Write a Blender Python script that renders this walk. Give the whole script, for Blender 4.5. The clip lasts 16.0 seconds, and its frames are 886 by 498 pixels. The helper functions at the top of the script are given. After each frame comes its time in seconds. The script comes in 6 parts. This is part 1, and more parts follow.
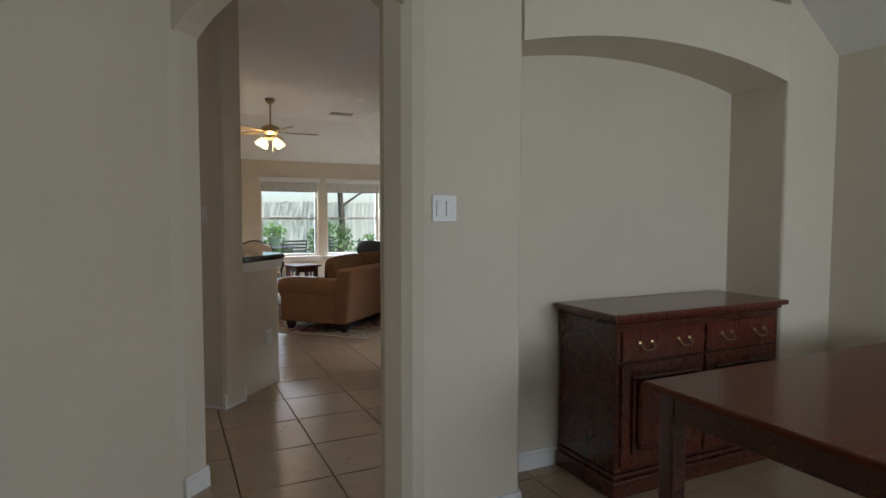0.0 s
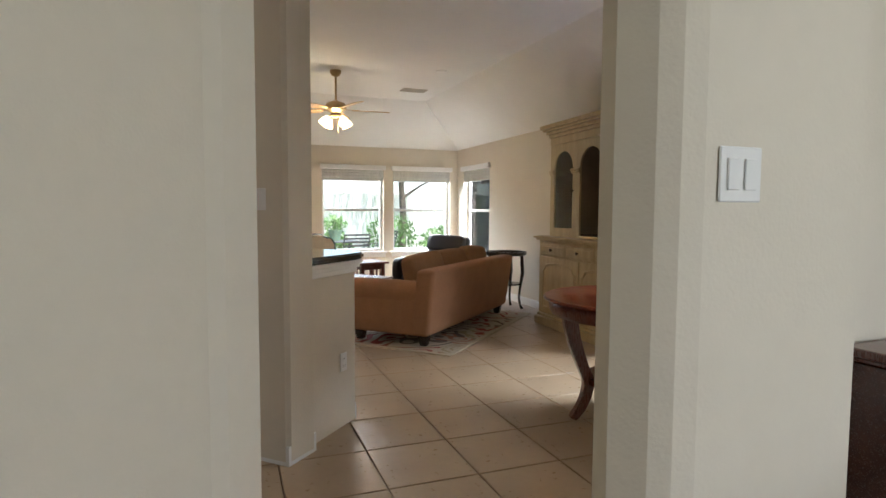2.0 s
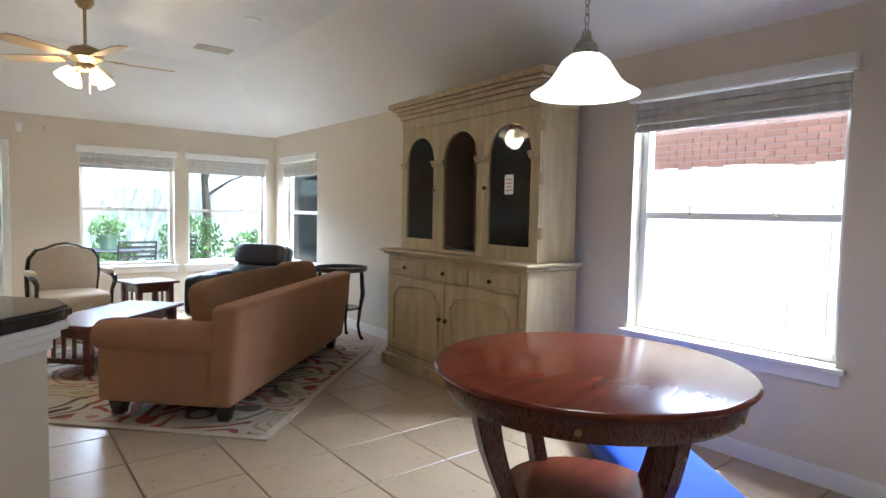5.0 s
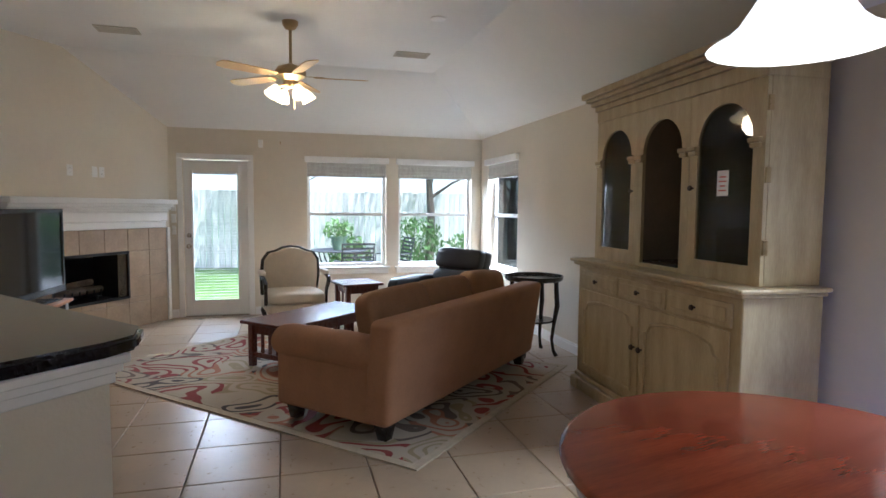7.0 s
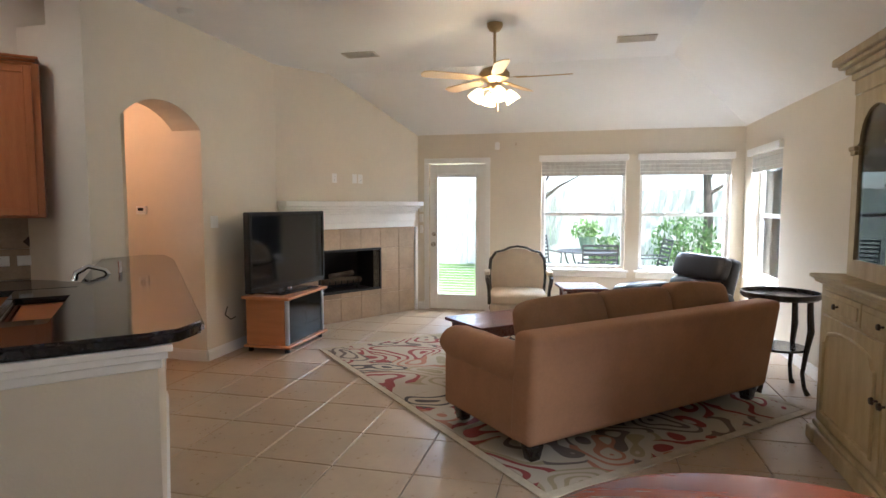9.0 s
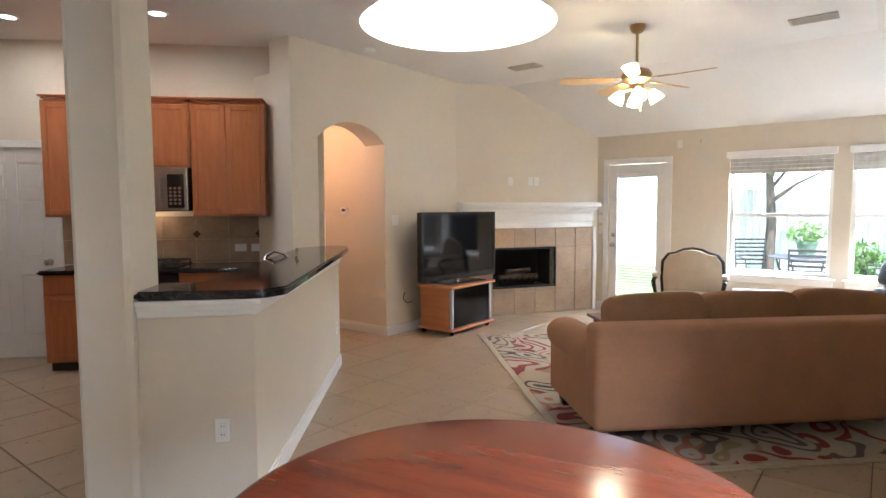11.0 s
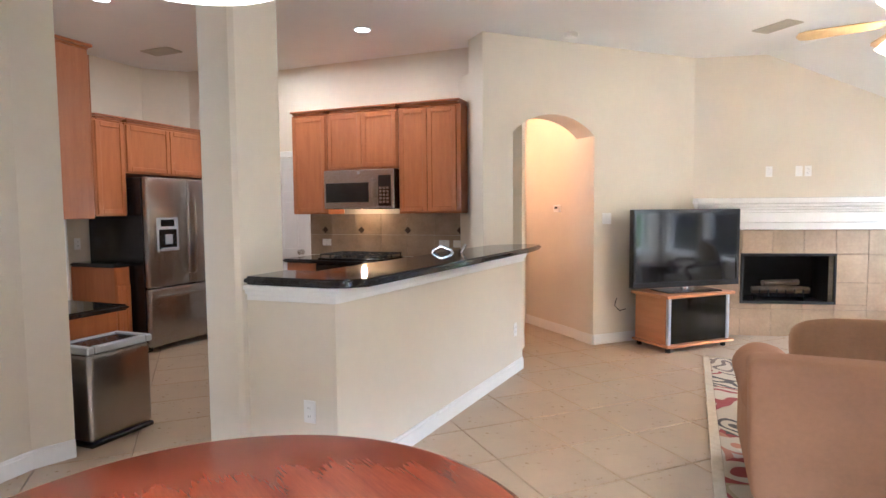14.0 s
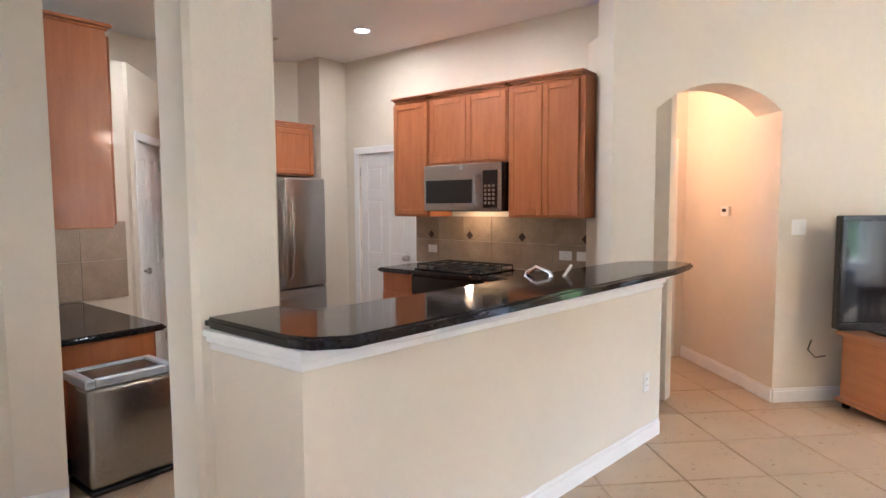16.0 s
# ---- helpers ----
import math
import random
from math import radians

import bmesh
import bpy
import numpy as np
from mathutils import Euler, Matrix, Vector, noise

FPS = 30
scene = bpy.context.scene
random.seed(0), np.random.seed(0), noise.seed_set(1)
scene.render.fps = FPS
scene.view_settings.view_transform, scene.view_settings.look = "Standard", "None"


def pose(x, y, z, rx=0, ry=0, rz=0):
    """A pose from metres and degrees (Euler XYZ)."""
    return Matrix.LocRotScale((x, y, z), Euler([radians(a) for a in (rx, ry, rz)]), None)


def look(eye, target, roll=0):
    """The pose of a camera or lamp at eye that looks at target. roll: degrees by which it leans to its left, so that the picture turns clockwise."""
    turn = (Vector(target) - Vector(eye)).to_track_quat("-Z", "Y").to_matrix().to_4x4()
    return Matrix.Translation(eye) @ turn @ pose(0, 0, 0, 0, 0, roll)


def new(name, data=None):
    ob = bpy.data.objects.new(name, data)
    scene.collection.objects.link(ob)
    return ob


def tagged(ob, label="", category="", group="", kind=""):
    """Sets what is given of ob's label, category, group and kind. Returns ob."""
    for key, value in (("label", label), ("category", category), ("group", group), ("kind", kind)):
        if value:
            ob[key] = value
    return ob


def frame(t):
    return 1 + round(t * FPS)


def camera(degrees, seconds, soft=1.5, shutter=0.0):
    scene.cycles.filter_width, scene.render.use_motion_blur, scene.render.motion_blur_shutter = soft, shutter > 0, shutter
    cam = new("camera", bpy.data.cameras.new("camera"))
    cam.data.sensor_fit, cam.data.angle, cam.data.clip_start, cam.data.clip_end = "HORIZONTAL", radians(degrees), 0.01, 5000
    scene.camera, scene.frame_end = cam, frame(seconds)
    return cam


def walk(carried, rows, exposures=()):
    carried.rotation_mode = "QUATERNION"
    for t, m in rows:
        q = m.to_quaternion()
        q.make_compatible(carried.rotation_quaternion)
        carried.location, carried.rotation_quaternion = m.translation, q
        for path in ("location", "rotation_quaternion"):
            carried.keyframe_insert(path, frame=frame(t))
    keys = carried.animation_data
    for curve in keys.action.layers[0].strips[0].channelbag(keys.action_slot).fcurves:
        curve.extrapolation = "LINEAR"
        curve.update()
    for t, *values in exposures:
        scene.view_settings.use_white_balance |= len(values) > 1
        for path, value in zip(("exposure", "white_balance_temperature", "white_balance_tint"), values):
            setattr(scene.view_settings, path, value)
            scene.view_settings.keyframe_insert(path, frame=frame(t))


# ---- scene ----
cam = camera(74.9, 16.0)
PATH = [
    (0, (0.52, 0.461, 1.391), (1.382, 2.263, 1.278), 0.1),
    (0.5, (0.466, 0.677, 1.383), (1.217, 2.527, 1.265), 0.2),
    (1, (0.498, 1.007, 1.376), (1.203, 2.875, 1.254), 0.5),
    (1.5, (0.544, 1.372, 1.354), (1.242, 3.242, 1.227), 0.4),
    (2, (0.588, 1.771, 1.348), (1.29, 3.639, 1.214), 0.3),
    (2.5, (0.669, 2.197, 1.318), (1.402, 4.053, 1.19), 0.5),
    (3, (0.748, 2.515, 1.316), (1.555, 4.34, 1.184), 0.7),
    (3.5, (0.851, 2.799, 1.318), (1.837, 4.534, 1.185), 0.9),
    (4, (1.002, 3.007, 1.342), (2.174, 4.623, 1.212), 1.0),
    (4.2, (1.028, 3.101, 1.335), (2.277, 4.658, 1.214), 1.2),
    (6.3, (1.639, 3.596, 1.449), (2.675, 5.301, 1.313), 0.8),
    (6.5, (1.684, 3.616, 1.442), (2.562, 5.408, 1.304), 0.7),
    (7, (1.813, 3.663, 1.439), (2.343, 5.586, 1.298), 0.5),
    (7.5, (1.979, 3.696, 1.435), (2.259, 5.672, 1.295), 0.4),
    (8, (2.205, 3.704, 1.447), (2.242, 5.699, 1.305), 0.2),
    (8.5, (2.445, 3.782, 1.444), (2.227, 5.765, 1.299), 0.2),
    (9, (2.654, 3.851, 1.473), (2.189, 5.79, 1.32), -0.0),
    (9.5, (2.958, 3.806, 1.446), (2.257, 5.674, 1.302), -0.1),
    (9.7, (3.081, 3.775, 1.476), (2.283, 5.603, 1.326), -0.1),
    (11.8, (3.991, 3.902, 1.418), (2.545, 5.278, 1.293), -0.5),
    (12, (4.055, 3.944, 1.41), (2.543, 5.247, 1.287), -0.6),
    (12.5, (4.19, 4.102, 1.412), (2.536, 5.219, 1.287), -0.7),
    (13, (4.257, 4.322, 1.437), (2.511, 5.289, 1.304), -0.5),
    (13.5, (4.24, 4.57, 1.415), (2.428, 5.405, 1.279), -0.5),
    (14, (4.111, 4.797, 1.399), (2.273, 5.576, 1.269), -0.5),
    (14.5, (3.962, 5.035, 1.399), (2.099, 5.75, 1.264), -0.4),
    (15, (3.673, 5.336, 1.451), (1.744, 5.845, 1.312), -0.4),
    (15.5, (3.471, 5.545, 1.451), (1.504, 5.879, 1.312), -0.4),
    (16, (3.204, 5.66, 1.484), (1.221, 5.867, 1.333), -0.3),
]
EXPOSURES = [(0.0, 0.5, 5600, 8), (1.0, 0.9, 5700, 8), (2.0, 1.45, 5700, 8), (3.0, 1.8, 5300, 6), (4.0, 1.85, 5050, 6), (6.5, 1.15, 5000, 8), (8.0, 1.3, 5250, 10), (9.0, 1.65, 5350, 10), (9.7, 1.8, 5350, 10), (12.0, 2.4, 5150, 11), (13.0, 2.65, 5050, 11), (16.0, 2.9, 5000, 11)]
walk(cam, [(t, look(eye, target, roll)) for t, eye, target, roll in PATH], EXPOSURES)

# ---- world, sun and lamps ----
world = bpy.data.worlds.new("sky")
scene.world = world
world.use_nodes = True
wn, wl = world.node_tree.nodes, world.node_tree.links
wn.clear()
sky = wn.new("ShaderNodeTexSky")
sky.sky_type, sky.sun_disc = "NISHITA", False
sky.sun_elevation, sky.sun_rotation = radians(64), radians(130)
wbg = wn.new("ShaderNodeBackground")
wbg.inputs["Strength"].default_value = 0.15
wout = wn.new("ShaderNodeOutputWorld")
wl.new(sky.outputs[0], wbg.inputs[0])
wl.new(wbg.outputs[0], wout.inputs[0])


def lamp(name, kind, m, energy, colour, size=None, size_y=None):
    data = bpy.data.lights.new(name, kind)
    data.energy, data.color = energy, colour
    if kind == "AREA":
        data.shape, data.size, data.size_y = "RECTANGLE", size, size_y
    elif kind == "SUN":
        data.angle = radians(0.5)
    elif size:
        data.shadow_soft_size = size
    ob = new(name, data)
    ob.matrix_world = m
    return ob


lamp("sun", "SUN", look((0, 0, 0), (-0.36, 0.30, -1)), 5.0, (1, 0.95, 0.87))
DAY = (0.98, 0.98, 0.97)
KM_LAMP = pose(-1.055 - 0.7071 * (1.42 - 0.22), 7.59 - 0.7071 * (1.42 + 0.22), 1.40)
# skylight falling through the windows, from above them outdoors
for x, w, e in ((2.66, 1.2, 80), (3.90, 1.2, 80), (0.95, 0.8, 50)):
    lamp("skylight", "AREA", look((x, 12.75, 2.85), (x, 11.3, 1.1)), e, DAY, w, 0.9)
lamp("skylight", "AREA", look((5.60, 10.87, 2.85), (4.3, 10.87, 1.1)), 160, DAY, 1.2, 0.9)
lamp("skylight", "AREA", look((5.60, 5.03, 2.85), (4.2, 5.03, 1.1)), 50, DAY, 1.3, 0.9)
lamp("skylight", "AREA", look((3.0, -2.6, 1.5), (3.6, 3, 1.3)), 52, DAY, 1.8, 1.6)
lamp("skylight", "AREA", look((2.6, 15.2, 3.1), (2.4, 6.0, 0.7)), 230, DAY, 5.0, 1.1)
lamp("skylight", "AREA", look((6.4, 5.0, 3.2), (1.2, 5.4, 0.7)), 170, DAY, 2.4, 1.0)
WARM = (1.0, 0.72, 0.42)
lamp("fan_bulbs", "POINT", pose(1.885, 9.0, 2.36), 14, WARM, 0.12)
lamp("pendant_bulb", "POINT", pose(2.99, 4.79, 1.86), 4, (1.0, 0.86, 0.68), 0.10)
lamp("hall_bulb", "POINT", pose(-1.55, 7.75, 2.45), 4.5, (1.0, 0.50, 0.26), 0.06)
lamp("cooktop_bulb", "POINT", KM_LAMP, 0.6, (1.0, 0.6, 0.28), 0.03)
for x, y in ((-2.15, 5.5), (-1.10, 6.23), (-1.09, 4.17)):
    lamp("recessed_bulb", "AREA", look((x, y, 3.028), (x, y, 0)), 2.5, (1.0, 0.86, 0.68), 0.12, 0.12)

# ---- materials ----


def mat(name, colour, rough=0.5, metal=0.0, var=0.08, scale=6.0, bump=0.0, bscale=80.0, dark=None, stretch=None, coat=0.0, random=0.0, spec=0.5):
    """A procedural surface: two scales of variation, fine relief."""
    m = bpy.data.materials.new(name)
    m.use_nodes = True
    n, l = m.node_tree.nodes, m.node_tree.links
    b = n["Principled BSDF"]
    tc = n.new("ShaderNodeTexCoord")
    mp = n.new("ShaderNodeMapping")
    l.new(tc.outputs["Object"], mp.inputs[0])
    if stretch:
        mp.inputs["Scale"].default_value = stretch
    a = n.new("ShaderNodeTexNoise")
    a.inputs["Scale"].default_value, a.inputs["Detail"].default_value = scale, 6
    l.new(mp.outputs[0], a.inputs[0])
    f = n.new("ShaderNodeTexNoise")
    f.inputs["Scale"].default_value, f.inputs["Detail"].default_value = scale * 9, 3
    l.new(mp.outputs[0], f.inputs[0])
    mx = n.new("ShaderNodeMix")
    mx.inputs[0].default_value = 0.35
    l.new(a.outputs[0], mx.inputs[2])
    l.new(f.outputs[0], mx.inputs[3])
    rp = n.new("ShaderNodeValToRGB")
    lo = dark or tuple(c * (1 - 2 * var) for c in colour)
    hi = colour if dark else tuple(min(1, c * (1 + var)) for c in colour)
    rp.color_ramp.elements[0].position, rp.color_ramp.elements[1].position = 0.32, 0.68
    rp.color_ramp.elements[0].color, rp.color_ramp.elements[1].color = (*lo, 1), (*hi, 1)
    l.new(mx.outputs[0], rp.inputs[0])
    out = rp.outputs[0]
    if random:
        oi = n.new("ShaderNodeObjectInfo")
        hs = n.new("ShaderNodeHueSaturation")
        mr = n.new("ShaderNodeMapRange")
        mr.inputs[3].default_value, mr.inputs[4].default_value = 1 - random, 1 + random
        l.new(oi.outputs["Random"], mr.inputs[0])
        l.new(mr.outputs[0], hs.inputs["Value"])
        l.new(out, hs.inputs["Color"])
        out = hs.outputs[0]
    l.new(out, b.inputs["Base Color"])
    b.inputs["Metallic"].default_value = metal
    b.inputs["Coat Weight"].default_value = coat
    b.inputs["Coat Roughness"].default_value = 0.08
    b.inputs["Specular IOR Level"].default_value = spec
    rr = n.new("ShaderNodeMapRange")
    rr.inputs[3].default_value, rr.inputs[4].default_value = max(0.02, rough - 0.07), min(1, rough + 0.07)
    l.new(f.outputs[0], rr.inputs[0])
    l.new(rr.outputs[0], b.inputs["Roughness"])
    if bump:
        g = n.new("ShaderNodeTexNoise")
        g.inputs["Scale"].default_value, g.inputs["Detail"].default_value = bscale, 4
        l.new(mp.outputs[0], g.inputs[0])
        bp = n.new("ShaderNodeBump")
        bp.inputs["Strength"].default_value, bp.inputs["Distance"].default_value = bump, 0.004
        l.new(g.outputs[0], bp.inputs["Height"])
        l.new(bp.outputs[0], b.inputs["Normal"])
    return m


def glow(name, colour, strength):
    m = bpy.data.materials.new(name)
    m.use_nodes = True
    b = m.node_tree.nodes["Principled BSDF"]
    b.inputs["Base Color"].default_value = (*colour, 1)
    b.inputs["Emission Color"].default_value = (*colour, 1)
    b.inputs["Emission Strength"].default_value = strength
    b.inputs["Roughness"].default_value = 0.3
    return m


def glass_mat(name, tint=(1, 1, 1), gloss=0.06):
    m = bpy.data.materials.new(name)
    m.use_nodes = True
    n, l = m.node_tree.nodes, m.node_tree.links
    n.remove(n["Principled BSDF"])
    tr, gl, mx = n.new("ShaderNodeBsdfTransparent"), n.new("ShaderNodeBsdfGlossy"), n.new("ShaderNodeMixShader")
    tr.inputs[0].default_value = (*tint, 1)
    gl.inputs["Roughness"].default_value = 0.02
    fr = n.new("ShaderNodeFresnel")
    l.new(fr.outputs[0], mx.inputs[0])
    l.new(tr.outputs[0], mx.inputs[1])
    l.new(gl.outputs[0], mx.inputs[2])
    l.new(mx.outputs[0], n["Material Output"].inputs[0])
    return m


def rug_mat():
    """Cream wool with red, olive and brown scrolls."""
    m = bpy.data.materials.new("rug_wool")
    m.use_nodes = True
    n, l = m.node_tree.nodes, m.node_tree.links
    b = n["Principled BSDF"]
    b.inputs["Roughness"].default_value = 0.95
    tc = n.new("ShaderNodeTexCoord")
    warp = n.new("ShaderNodeTexNoise")
    warp.inputs["Scale"].default_value, warp.inputs["Detail"].default_value = 1.7, 1.0
    l.new(tc.outputs["Object"], warp.inputs[0])
    add = n.new("ShaderNodeMix")
    add.data_type, add.blend_type = "RGBA", "ADD"
    add.inputs[0].default_value = 0.9
    l.new(tc.outputs["Object"], add.inputs[6])
    l.new(warp.outputs["Color"], add.inputs[7])
    vo = n.new("ShaderNodeTexVoronoi")
    vo.inputs["Scale"].default_value = 2.6
    l.new(add.outputs[2], vo.inputs[0])
    sn = n.new("ShaderNodeMath")
    sn.operation = "SINE"
    ml = n.new("ShaderNodeMath")
    ml.operation = "MULTIPLY"
    ml.inputs[1].default_value = 26.0
    l.new(vo.outputs["Distance"], ml.inputs[0])
    l.new(ml.outputs[0], sn.inputs[0])
    edge = n.new("ShaderNodeValToRGB")
    edge.color_ramp.elements[0].position, edge.color_ramp.elements[1].position = 0.25, 0.45
    l.new(sn.outputs[0], edge.inputs[0])
    pick = n.new("ShaderNodeValToRGB")
    pick.color_ramp.interpolation = "CONSTANT"
    for k, (p, c) in enumerate(((0.0, (0.22, 0.035, 0.03)), (0.28, (0.12, 0.09, 0.07)), (0.5, (0.28, 0.23, 0.13)), (0.68, (0.055, 0.045, 0.04)), (0.84, (0.33, 0.14, 0.08)))):
        e = pick.color_ramp.elements[k] if k < 2 else pick.color_ramp.elements.new(p)
        e.position, e.color = p, (*c, 1)
    sp = n.new("ShaderNodeSeparateColor")
    l.new(vo.outputs["Color"], sp.inputs[0])
    l.new(sp.outputs[0], pick.inputs[0])
    mx = n.new("ShaderNodeMix")
    mx.data_type = "RGBA"
    mx.inputs[6].default_value = (0.40, 0.34, 0.25, 1)
    l.new(edge.outputs[0], mx.inputs[0])
    l.new(pick.outputs[0], mx.inputs[7])
    l.new(mx.outputs[2], b.inputs["Base Color"])
    g = n.new("ShaderNodeTexNoise")
    g.inputs["Scale"].default_value = 300
    l.new(tc.outputs["Object"], g.inputs[0])
    bp = n.new("ShaderNodeBump")
    bp.inputs["Strength"].default_value, bp.inputs["Distance"].default_value = 0.5, 0.004
    l.new(g.outputs[0], bp.inputs["Height"])
    l.new(bp.outputs[0], b.inputs["Normal"])
    return m


WALL = mat("wall_paint", (0.68, 0.615, 0.50), 0.75, var=0.02, scale=2.0, bump=0.25, bscale=90)
CEIL = mat("ceiling_paint", (0.80, 0.79, 0.76), 0.85, var=0.015, scale=2.0, bump=0.3, bscale=70)
TRIM = mat("white_trim", (0.80, 0.79, 0.76), 0.4, var=0.02, scale=5)
DOORW = mat("white_door_paint", (0.78, 0.77, 0.74), 0.42, var=0.02, scale=5)
TILE = mat("floor_tile", (0.40, 0.30, 0.195), 0.30, var=0.05, scale=3.2, random=0.04)
GROUT = mat("grout", (0.23, 0.17, 0.12), 0.9, var=0.1, scale=8)
CHERRY = mat("cherry_wood", (0.15, 0.032, 0.013), 0.20, var=0.3, scale=2, stretch=(1, 10, 10), coat=0.0, dark=(0.085, 0.017, 0.008), spec=0.22)
CHERRY_D = mat("dark_cherry_wood", (0.13, 0.028, 0.014), 0.28, var=0.3, scale=3, stretch=(8, 8, 1), coat=0.4, dark=(0.065, 0.014, 0.009))
MAHOG = mat("mahogany", (0.095, 0.026, 0.015), 0.26, var=0.3, scale=3, stretch=(1, 8, 8), coat=0.4, dark=(0.045, 0.012, 0.008))
MAPLE = mat("honey_maple", (0.46, 0.165, 0.055), 0.34, var=0.12, scale=3, stretch=(9, 9, 1), coat=0.25, dark=(0.36, 0.115, 0.038))
STANDW = mat("beech_veneer", (0.55, 0.24, 0.10), 0.4, var=0.1, scale=3, stretch=(1, 1, 8), dark=(0.46, 0.19, 0.075))
PALEWOOD = mat("pale_oak_veneer", (0.55, 0.38, 0.18), 0.4, var=0.1, scale=3, stretch=(1, 8, 8), dark=(0.45, 0.30, 0.14))
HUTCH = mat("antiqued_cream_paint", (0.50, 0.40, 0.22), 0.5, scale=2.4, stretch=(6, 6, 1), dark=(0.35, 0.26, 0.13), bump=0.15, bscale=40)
# darker copy of the hutch paint, with the case's inner shade in its colour
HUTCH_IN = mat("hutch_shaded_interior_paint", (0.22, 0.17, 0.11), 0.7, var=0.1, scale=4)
GRANITE = mat("black_granite", (0.022, 0.021, 0.022), 0.08, var=0.6, scale=60, dark=(0.008, 0.008, 0.009))
STEEL = mat("brushed_steel", (0.42, 0.40, 0.38), 0.28, metal=1.0, var=0.04, scale=4, stretch=(1, 1, 90))
CHROME = mat("chrome", (0.75, 0.75, 0.75), 0.1, metal=1.0, var=0.02)
NICKEL = mat("satin_nickel", (0.50, 0.47, 0.42), 0.28, metal=1.0, var=0.03)
BRONZE = mat("aged_bronze", (0.06, 0.045, 0.035), 0.4, metal=0.8, var=0.1)
BRASSY = mat("antique_brass", (0.42, 0.31, 0.16), 0.3, metal=1.0, var=0.08)
BLACK = mat("black_plastic", (0.012, 0.012, 0.014), 0.25, var=0.1)
IRON = mat("cast_iron", (0.01, 0.01, 0.01), 0.6, var=0.2, scale=30)
SCREEN = mat("tv_screen", (0.006, 0.007, 0.010), 0.05, var=0.05, spec=0.5)
SILVER = mat("silver_paint", (0.50, 0.55, 0.62), 0.35, metal=0.5, var=0.03)
SOFA = mat("tan_microfibre", (0.355, 0.185, 0.095), 0.95, var=0.07, scale=5, bump=0.3, bscale=160)
PILLOW = mat("brown_pillow_cloth", (0.30, 0.165, 0.080), 0.95, var=0.08, scale=7, bump=0.3, bscale=160)
LINEN = mat("cream_linen", (0.60, 0.53, 0.42), 0.9, var=0.05, scale=9, bump=0.3, bscale=220)
LEATHER = mat("black_leather", (0.014, 0.012, 0.012), 0.32, var=0.25, scale=8, bump=0.3, bscale=45)
EBONY = mat("ebonised_wood", (0.022, 0.016, 0.013), 0.25, var=0.2, scale=4, coat=0.3)
BLUE = mat("blue_canvas", (0.012, 0.06, 0.46), 0.8, var=0.12, scale=6, bump=0.25, bscale=120)
RUG = rug_mat()
RUGEDGE = mat("rug_border", (0.45, 0.38, 0.27), 0.95, var=0.08, scale=20)
FTILE = mat("fireplace_tile", (0.42, 0.31, 0.20), 0.4, var=0.12, scale=4, random=0.05)
BTILE = mat("backsplash_tile", (0.36, 0.27, 0.185), 0.45, var=0.14, scale=7, random=0.06, bump=0.1, bscale=40)
DIAMOND = mat("bronze_tile", (0.05, 0.028, 0.020), 0.35, var=0.2, scale=30)
SOOT = mat("firebox_black", (0.008, 0.008, 0.008), 0.7, var=0.3, scale=9)
PLATE = mat("white_plastic", (0.80, 0.79, 0.76), 0.35, var=0.01)
VENT = mat("vent_metal", (0.50, 0.46, 0.37), 0.5, var=0.04)
SHADE = mat("roman_shade_cloth", (0.55, 0.53, 0.48), 0.9, var=0.1, scale=4, stretch=(6, 6, 1))
PAPER = mat("paper", (0.8, 0.79, 0.77), 0.7, var=0.02)
REDINK = mat("red_ink", (0.5, 0.08, 0.06), 0.7, var=0.02)
GLASS = glass_mat("window_glass")
CABGLASS = glass_mat("cabinet_glass", (0.75, 0.75, 0.72))
SMOKED = glass_mat("smoked_glass", (0.30, 0.31, 0.36))
FROST = glow("lit_alabaster_glass", (1.0, 0.93, 0.82), 0.7)
BULB = glow("lit_fan_shade_glass", (1.0, 0.80, 0.48), 1.1)
CANLIT = glow("recessed_lamp_lens", (1.0, 0.97, 0.9), 2.0)
GRASS = mat("lawn_grass", (0.13, 0.22, 0.04), 0.9, var=0.3, scale=3, bump=0.5, bscale=60)
CONCRETE = mat("patio_concrete", (0.62, 0.60, 0.56), 0.9, var=0.06, scale=3, bump=0.2)
FENCE = mat("weathered_cedar", (0.68, 0.64, 0.57), 0.85, var=0.15, scale=4, stretch=(6, 6, 1), random=0.12)
BRICK = mat("red_brick", (0.36, 0.18, 0.13), 0.85, var=0.15, scale=6, random=0.12, bump=0.3)
MORTAR = mat("mortar", (0.45, 0.42, 0.38), 0.9, var=0.06)
LEAF = mat("leaf", (0.085, 0.16, 0.03), 0.6, var=0.3, scale=4)
BARK = mat("bark", (0.12, 0.09, 0.065), 0.9, var=0.25, scale=9, bump=0.6, bscale=30)
ROOF = mat("roof_shingle", (0.12, 0.11, 0.10), 0.9, var=0.2, scale=12)

# ---- mesh helpers ----


